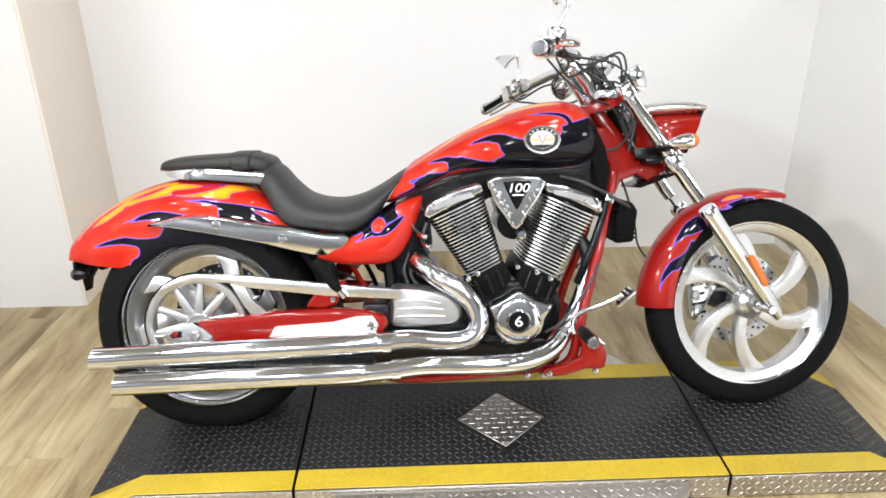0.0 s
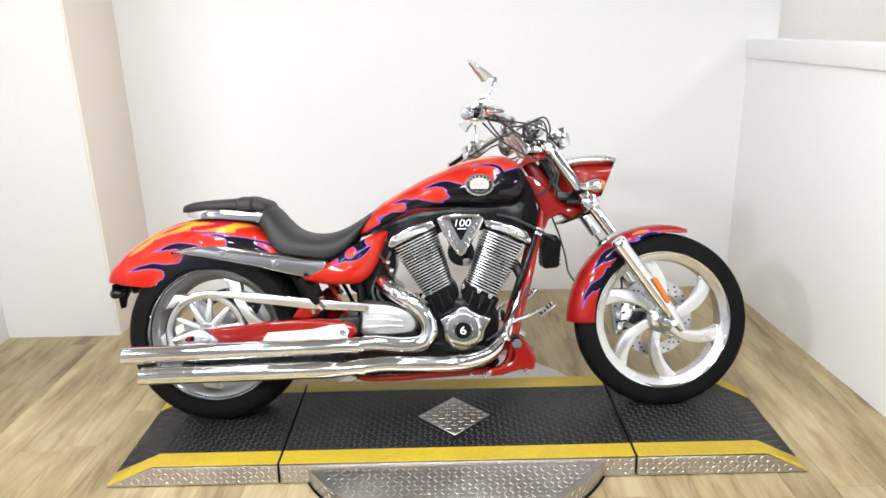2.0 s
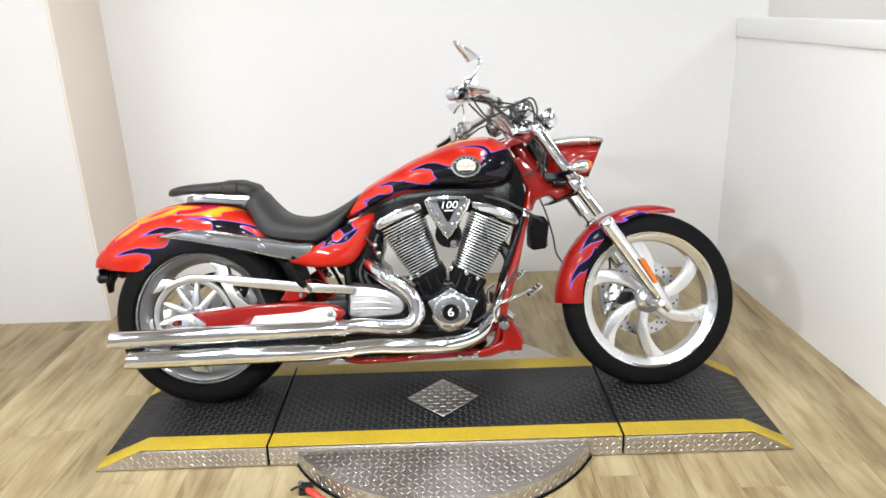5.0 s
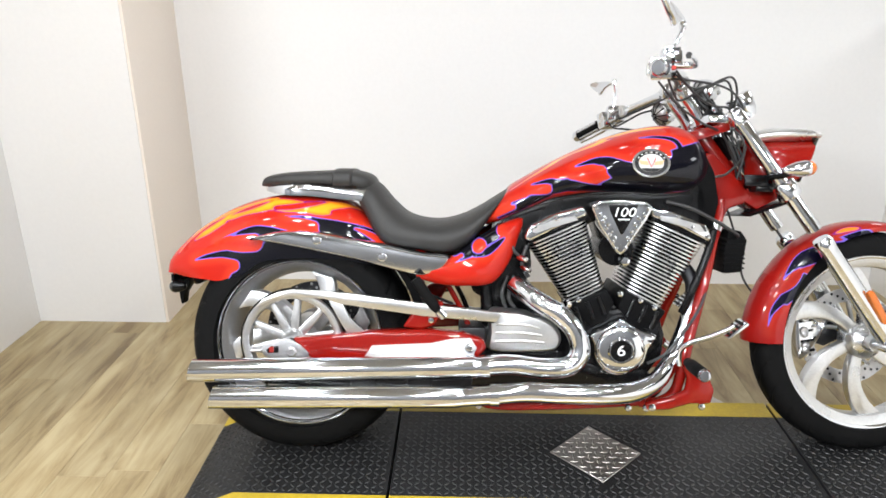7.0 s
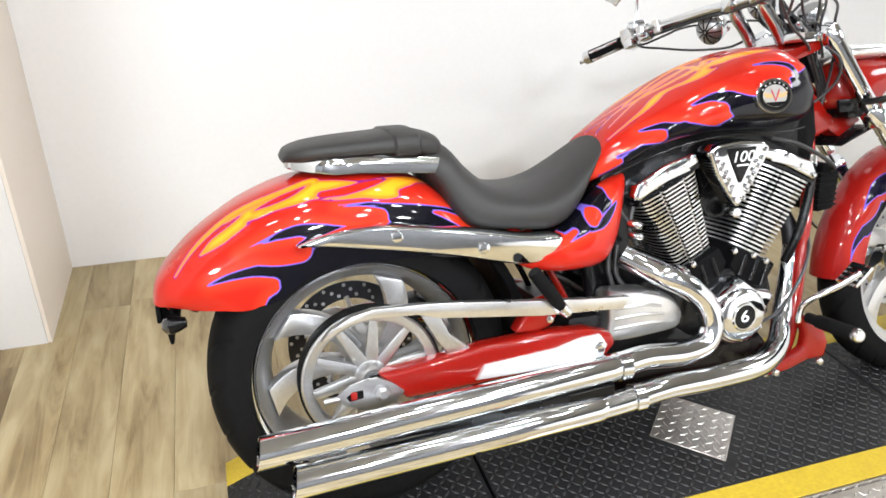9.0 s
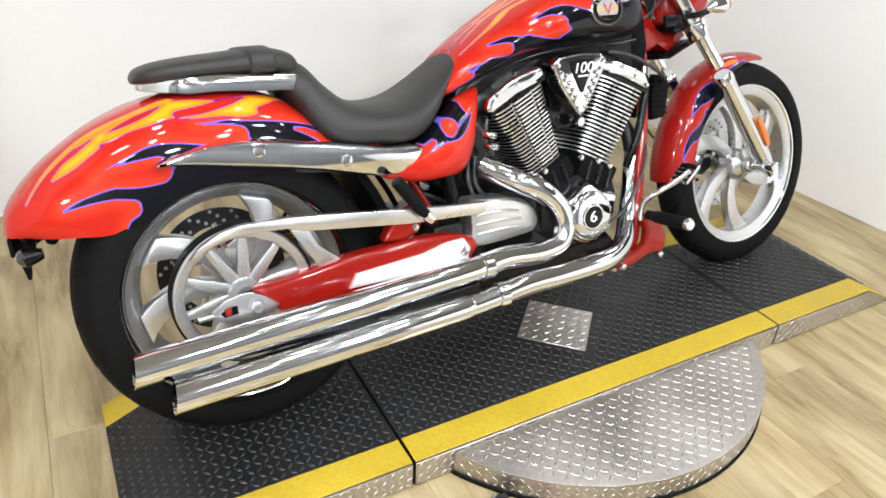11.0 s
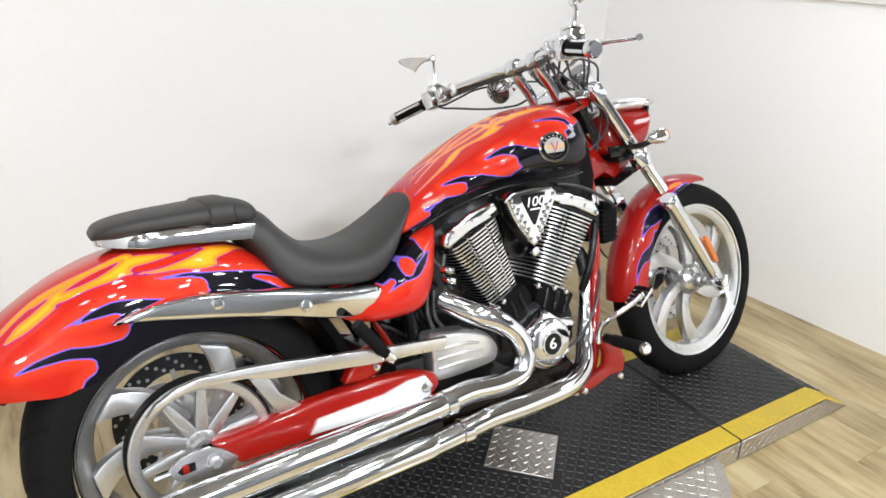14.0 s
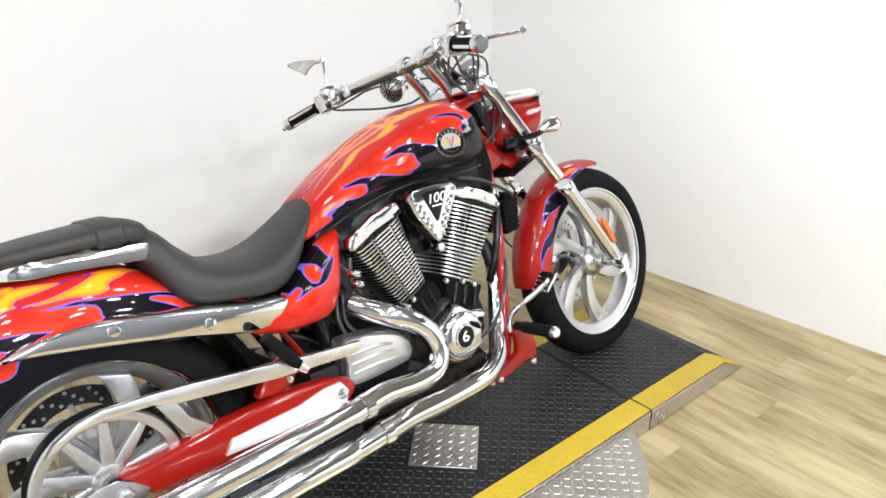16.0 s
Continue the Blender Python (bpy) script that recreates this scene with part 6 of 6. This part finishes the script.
TANK_LOBE_D = [(0.897, -0.154, 0.87, 0.0134), (0.955, -0.153, 0.882, 0.0212), (1.005, -0.155, 0.88, 0.0231), (1.026, -0.159, 0.872, 0.0186)]
TANK_FIRE_A = [(1.057, -0.077, 0.949, 0.0032), (1.015, -0.074, 0.948, 0.0127), (0.97, -0.068, 0.942, 0.0173), (0.926, -0.062, 0.933, 0.0187), (0.885, -0.07, 0.918, 0.0215), (0.849, -0.081, 0.901, 0.0166), (0.816, -0.08, 0.887, 0.0097), (0.786, -0.069, 0.876, 0.0075), (0.758, -0.062, 0.863, 0.0104), (0.73, -0.07, 0.847, 0.0132), (0.703, -0.078, 0.83, 0.0087), (0.66, -0.079, 0.803, 0.0043), (0.607, -0.078, 0.767, 0.0021)]
TANK_FIRE_B = [(0.921, -0.03, 0.935, 0.0126), (0.909, -0.016, 0.931, 0.0112), (0.882, -0.039, 0.921, 0.0096), (0.824, -0.041, 0.897, 0.0087), (0.756, -0.025, 0.865, 0.0069), (0.675, -0.001, 0.822, 0.0045), (0.603, -0.027, 0.773, 0.0022)]
TANK_FIRE_C = [(0.865, -0.053, 0.913, 0.0112), (0.868, -0.004, 0.916, 0.0091), (0.812, -0.006, 0.892, 0.0067), (0.763, -0.008, 0.868, 0.0067), (0.708, -0.02, 0.84, 0.0043), (0.629, -0.045, 0.792, 0.002)]
TANK_TONGUE_A = [(0.975, -0.107, 0.929, 0.0012), (0.929, -0.094, 0.925, 0.0069), (0.885, -0.079, 0.916, 0.0076)]
TANK_TONGUE_B = [(0.855, -0.063, 0.907, 0.0012), (0.822, -0.054, 0.894, 0.0068), (0.79, -0.051, 0.88, 0.0068), (0.765, -0.051, 0.868, 0.0015)]
TANK_TONGUE_C = [(0.724, -0.057, 0.846, 0.0012), (0.693, -0.062, 0.828, 0.0058), (0.651, -0.066, 0.801, 0.005), (0.614, -0.068, 0.776, 0.0014)]
TANK_LOBE_E = [(0.892, -0.159, 0.862, 0.0059), (0.925, -0.163, 0.861, 0.009)]
TAIL_CUT_A = [(-0.234, -0.141, 0.615, 0.0011), (-0.184, -0.146, 0.634, 0.0057), (-0.129, -0.151, 0.648, 0.0124), (-0.086, -0.155, 0.644, 0.0169), (-0.02, -0.158, 0.628, 0.0204), (0.072, -0.156, 0.611, 0.0208)]
TAIL_CUT_B = [(-0.035, -0.143, 0.69, 0.0011), (0.022, -0.144, 0.687, 0.0046), (0.067, -0.147, 0.67, 0.015), (0.107, -0.148, 0.652, 0.0279), (0.203, -0.132, 0.631, 0.0287)]
TAIL_CUT_C = [(-0.3, -0.138, 0.562, 0.0008), (-0.262, -0.144, 0.573, 0.0052), (-0.211, -0.151, 0.581, 0.0091), (-0.158, -0.157, 0.579, 0.0159), (-0.108, -0.16, 0.584, 0.025), (-0.057, -0.16, 0.599, 0.0273), (-0.022, -0.16, 0.606, 0.0228)]
TAIL_CUT_D = [(-0.163, -0.157, 0.531, 0.0069), (-0.138, -0.159, 0.568, 0.025)]
TAIL_LOBE_A = [(-0.049, -0.15, 0.673, 0.0192), (0.007, -0.152, 0.666, 0.0228), (0.044, -0.151, 0.661, 0.0195)]
TAIL_LOBE_B = [(-0.224, -0.144, 0.611, 0.017), (-0.165, -0.153, 0.612, 0.026), (-0.122, -0.157, 0.615, 0.0271)]
TAIL_LOBE_C = [(-0.32, -0.133, 0.538, 0.02), (-0.247, -0.148, 0.546, 0.0229), (-0.205, -0.153, 0.546, 0.0228), (-0.179, -0.156, 0.547, 0.0148)]
TAIL_LOBE_D = [(0.163, -0.136, 0.656, 0.0047), (0.192, -0.13, 0.645, 0.0095), (0.245, -0.119, 0.616, 0.0159)]
TAIL_FIRE_A = [(0.199, -0.047, 0.686, 0.0015), (0.135, -0.082, 0.72, 0.013), (0.077, -0.119, 0.716, 0.028), (0.017, -0.125, 0.717, 0.0208), (-0.039, -0.12, 0.722, 0.0262), (-0.078, -0.112, 0.724, 0.0249), (-0.118, -0.115, 0.715, 0.022), (-0.163, -0.112, 0.702, 0.0179), (-0.208, -0.11, 0.684, 0.0166), (-0.243, -0.109, 0.665, 0.0194), (-0.272, -0.113, 0.643, 0.0139), (-0.307, -0.115, 0.618, 0.0028)]
TAIL_FIRE_B = [(-0.079, -0.09, 0.736, 0.0168), (-0.137, -0.095, 0.722, 0.0097), (-0.194, -0.089, 0.704, 0.0098), (-0.251, -0.082, 0.678, 0.0099), (-0.304, -0.09, 0.64, 0.007), (-0.359, -0.106, 0.579, 0.0028)]
TAIL_TONGUE_A = [(0.076, -0.101, 0.729, 0.0012), (0.037, -0.115, 0.725, 0.0093), (-0.018, -0.126, 0.717, 0.0103), (-0.066, -0.126, 0.714, 0.008)]
TAIL_TONGUE_B = [(0.1, -0.126, 0.702, 0.0082), (0.145, -0.11, 0.701, 0.0167), (0.222, -0.058, 0.664, 0.0275)]
TAIL_TONGUE_C = [(-0.087, -0.099, 0.731, 0.0012), (-0.122, -0.108, 0.719, 0.0069), (-0.157, -0.109, 0.707, 0.0069), (-0.196, -0.106, 0.692, 0.0012)]
TAIL_TONGUE_D = [(-0.183, -0.125, 0.679, 0.0011), (-0.203, -0.122, 0.673, 0.0046), (-0.212, -0.12, 0.671, 0.0034)]
TAIL_TONGUE_E = [(-0.224, -0.101, 0.683, 0.0012), (-0.253, -0.1, 0.667, 0.0058), (-0.288, -0.101, 0.644, 0.0047), (-0.317, -0.108, 0.616, 0.0012)]
SIDE_CUT_A = [(0.587, -0.149, 0.634, 0.0021), (0.563, -0.164, 0.615, 0.0082), (0.536, -0.178, 0.597, 0.0094), (0.505, -0.187, 0.591, 0.0066)]
SIDE_CUT_B = [(0.551, -0.146, 0.648, 0.0245), (0.514, -0.151, 0.631, 0.0229), (0.483, -0.157, 0.61, 0.0187), (0.456, -0.15, 0.592, 0.0134)]
SIDE_CUT_C = [(0.491, -0.186, 0.593, 0.0093), (0.464, -0.188, 0.58, 0.0053), (0.439, -0.188, 0.568, 0.0013)]
SIDE_LOBE_A = [(0.619, -0.104, 0.682, 0.0212), (0.584, -0.139, 0.655, 0.0193)]
SIDE_LOBE_B = [(0.519, -0.174, 0.616, 0.0187), (0.514, -0.178, 0.611, 0.0187)]
SIDE_LOBE_C = [(0.468, -0.183, 0.588, 0.0066), (0.451, -0.185, 0.577, 0.0079), (0.433, -0.184, 0.567, 0.0092)]
NOSE_CUT_A = [(1.368, -0.077, 0.362, 0.0026), (1.381, -0.074, 0.421, 0.009), (1.419, -0.074, 0.466, 0.0179), (1.459, -0.069, 0.51, 0.0226)]
NOSE_CUT_B = [(1.409, -0.065, 0.512, 0.0026), (1.435, -0.062, 0.55, 0.0108), (1.469, -0.062, 0.577, 0.0226), (1.518, -0.063, 0.594, 0.0227)]
NOSE_CUT_C = [(1.558, -0.057, 0.612, 0.0181), (1.618, -0.054, 0.64, 0.0165), (1.683, -0.052, 0.653, 0.0166), (1.777, -0.085, 0.645, 0.0098)]
NOSE_CUT_D = [(1.597, -0.055, 0.648, 0.0018), (1.629, -0.055, 0.648, 0.0092), (1.657, -0.054, 0.649, 0.0111)]
NOSE_LOBE_A = [(1.38, -0.08, 0.336, 0.0196), (1.391, -0.078, 0.396, 0.0196), (1.41, -0.076, 0.432, 0.0108)]
NOSE_LOBE_B = [(1.399, -0.07, 0.478, 0.0082), (1.427, -0.07, 0.51, 0.0196), (1.453, -0.068, 0.54, 0.0108)]
NOSE_LOBE_C = [(1.554, -0.056, 0.634, 0.0128), (1.592, -0.058, 0.631, 0.0092)]
NOSE_FIRE_A = [(1.545, -0.043, 0.646, 0.0032), (1.589, -0.039, 0.663, 0.0111), (1.622, -0.041, 0.669, 0.0101), (1.645, -0.042, 0.671, 0.0044)]
NOSE_FIRE_B = [(1.651, -0.052, 0.658, 0.0054), (1.678, -0.048, 0.666, 0.0112), (1.712, -0.047, 0.665, 0.0044)]
NOSE_TONGUE_A = [(1.598, -0.036, 0.667, 0.0009), (1.583, -0.044, 0.659, 0.0036), (1.565, -0.047, 0.65, 0.0018)]
ALL = [(0.0, 0.0, 0.5, 9.0), (1.0, 0.0, 0.5, 9.0)]
TANK_LOW = [(0.64, -0.13, 0.712, 0.006), (0.75, -0.15, 0.742, 0.014), (0.85, -0.17, 0.762, 0.028), (0.95, -0.18, 0.785, 0.05), (1.05, -0.17, 0.81, 0.07), (1.15, -0.11, 0.84, 0.07)]
TAIL_LOW = [(-0.2, -0.155, 0.5, 0.003), (-0.165, -0.158, 0.525, 0.018), (-0.1, -0.16, 0.562, 0.026), (0.0, -0.16, 0.575, 0.035), (0.1, -0.157, 0.57, 0.04), (0.22, -0.15, 0.57, 0.05)]
paint(tank, (ALL,), (TANK_FIRE_A, TANK_FIRE_B, TANK_FIRE_C,), (TANK_LOW, TANK_CUT_A, TANK_CUT_B, TANK_CUT_C, TANK_CUT_D, TANK_CUT_E,), (TANK_LOBE_A, TANK_LOBE_B, TANK_LOBE_C, TANK_LOBE_D, TANK_LOBE_E,), (TANK_TONGUE_A, TANK_TONGUE_B, TANK_TONGUE_C,))
paint(fender_r, (ALL,), (TAIL_FIRE_A, TAIL_FIRE_B,), (TAIL_LOW, TAIL_CUT_A, TAIL_CUT_B, TAIL_CUT_C, TAIL_CUT_D,), (TAIL_LOBE_A, TAIL_LOBE_B, TAIL_LOBE_C, TAIL_LOBE_D,), (TAIL_TONGUE_A, TAIL_TONGUE_B, TAIL_TONGUE_C, TAIL_TONGUE_D, TAIL_TONGUE_E,))
NO_FIRE = [(0, 0, 0, 0.001), (0.01, 0, 0, 0.001)]
for c in covers:
    paint(c, (ALL,), (NO_FIRE,), (SIDE_CUT_A, SIDE_CUT_B, SIDE_CUT_C,), (SIDE_LOBE_A, SIDE_LOBE_B, SIDE_LOBE_C,), (), True)
paint(fender_f, (ALL,), (NOSE_FIRE_A, NOSE_FIRE_B,), (NOSE_CUT_A, NOSE_CUT_B, NOSE_CUT_C, NOSE_CUT_D,), (NOSE_LOBE_A, NOSE_LOBE_B, NOSE_LOBE_C,), (NOSE_TONGUE_A,))

# tank badges: plain shapes in a silver ring
BADGE_SILVER, GOLD, BADGE_RED = material("badge_silver", (0.42, 0.41, 0.4), 0.4, 0.5), material("badge_tan", (0.5, 0.33, 0.16), 0.35), material("badge_red", (0.5, 0.02, 0.02), 0.35)


def ellipse_disc(a, b, y0, y1, n=40):
    return prism([(a * math.cos(math.tau * k / n), b * math.sin(math.tau * k / n)) for k in range(n)], y0, y1, 0.0008, 1)


for side in (-1, 1):
    badge = new("tank_badge")
    badge.parent = bike
    tagged(badge, "round silver badge with a red v and tan wings")
    near = min(tank.data.vertices, key=lambda v: (v.co - Vector((0.983, side * 0.2, 0.846))).length)
    out = near.normal.normalized()
    ahead = (Vector((-side, 0, 0.0)) - out * Vector((-side, 0, 0.0)).dot(out)).normalized()
    turn3 = Matrix((ahead, -out, ahead.cross(-out))).transposed()
    badge.matrix_local = Matrix.Translation(near.co + out * 0.001) @ turn3.to_4x4()
    badge.scale = (1.2, 1.0, 0.98)
    part("ring", ellipse_disc(0.0435, 0.0405, -0.0045, 0.012), CHROME, badge)
    part("band", ellipse_disc(0.0385, 0.0355, -0.0048, -0.003), BLACK, badge)
    part("field", ellipse_disc(0.029, 0.026, -0.0056, -0.004), BADGE_SILVER, badge)
    part("lower_field", prism([(0.0285 * math.cos(radians(q)), 0.0255 * math.sin(radians(q))) for q in range(215, 326, 10)], -0.006, -0.005, 0.0002, 1), BLACK, badge)
    part("wing", prism([(-0.03, 0.008), (-0.008, 0.004), (-0.006, -0.006), (-0.024, -0.004)], -0.0064, -0.005, 0.0002, 1), GOLD, badge)
    part("wing", prism([(0.03, 0.008), (0.008, 0.004), (0.006, -0.006), (0.024, -0.004)], -0.0064, -0.005, 0.0002, 1), GOLD, badge)
    part("v_stroke", prism([(-0.011, 0.014), (-0.0085, 0.014), (0.0008, -0.012), (-0.0008, -0.012)], -0.007, -0.006, 0.0002, 1), BADGE_RED, badge)
    part("v_stroke", prism([(0.011, 0.014), (0.0085, 0.014), (-0.0008, -0.0118), (0.0008, -0.0122)], -0.0071, -0.006, 0.0002, 1), BADGE_RED, badge)
    for k in range(7):
        q = radians(30 + 20 * k)
        part("print_bar", prism([(0.0335 * math.cos(q + o) * s, 0.0305 * math.sin(q + o) * s) for o, s in ((-0.07, 0.95), (0.07, 0.95), (0.07, 1.06), (-0.07, 1.06))], -0.0056, -0.0046, 0.0, 1), BADGE_SILVER, badge)

# ---- floor planks, the pieces of the floor ----
floor = bpy.data.objects["floor"]
PW, PL = 0.152, 1.22
plank_mesh = finish("plank", box(0.0003, PW - 0.0003, 0.0003, PL - 0.0003, -0.004, 0.0, 0.0005, 1), OAK, False)
rng = random.Random(4)
rest_v, rest_f = [], []
for i in range(-28, 43):
    start = rng.random() * PL
    for j in range(-6, 5):
        x, y = i * PW, j * PL + start
        if -2.0 < x < 2.4 and -3.0 < y + PL and y > FRONT and y < 1.4:
            ob = new("plank", plank_mesh)
            ob.parent = floor
            ob.location = (x, y, 0)
        elif x + PW > LEFT and y + PL > FRONT and y < 4.2:
            n, y0, y1 = len(rest_v), max(y, FRONT - 0.05), min(y + PL, 4.3)
            rest_v += [(x + 0.0005, y0 + 0.0005, -0.0002), (x + PW - 0.0005, y0 + 0.0005, -0.0002), (x + PW - 0.0005, y1 - 0.0005, -0.0002), (x + 0.0005, y1 - 0.0005, -0.0002)]
            rest_f.append((n, n + 1, n + 2, n + 3))
me = bpy.data.meshes.new("far_planks")
me.from_pydata(rest_v, [], rest_f)
me.materials.append(OAK)
far = new("far_planks", me)
far.parent = floor
tagged(far, "", "", "", "stuff")
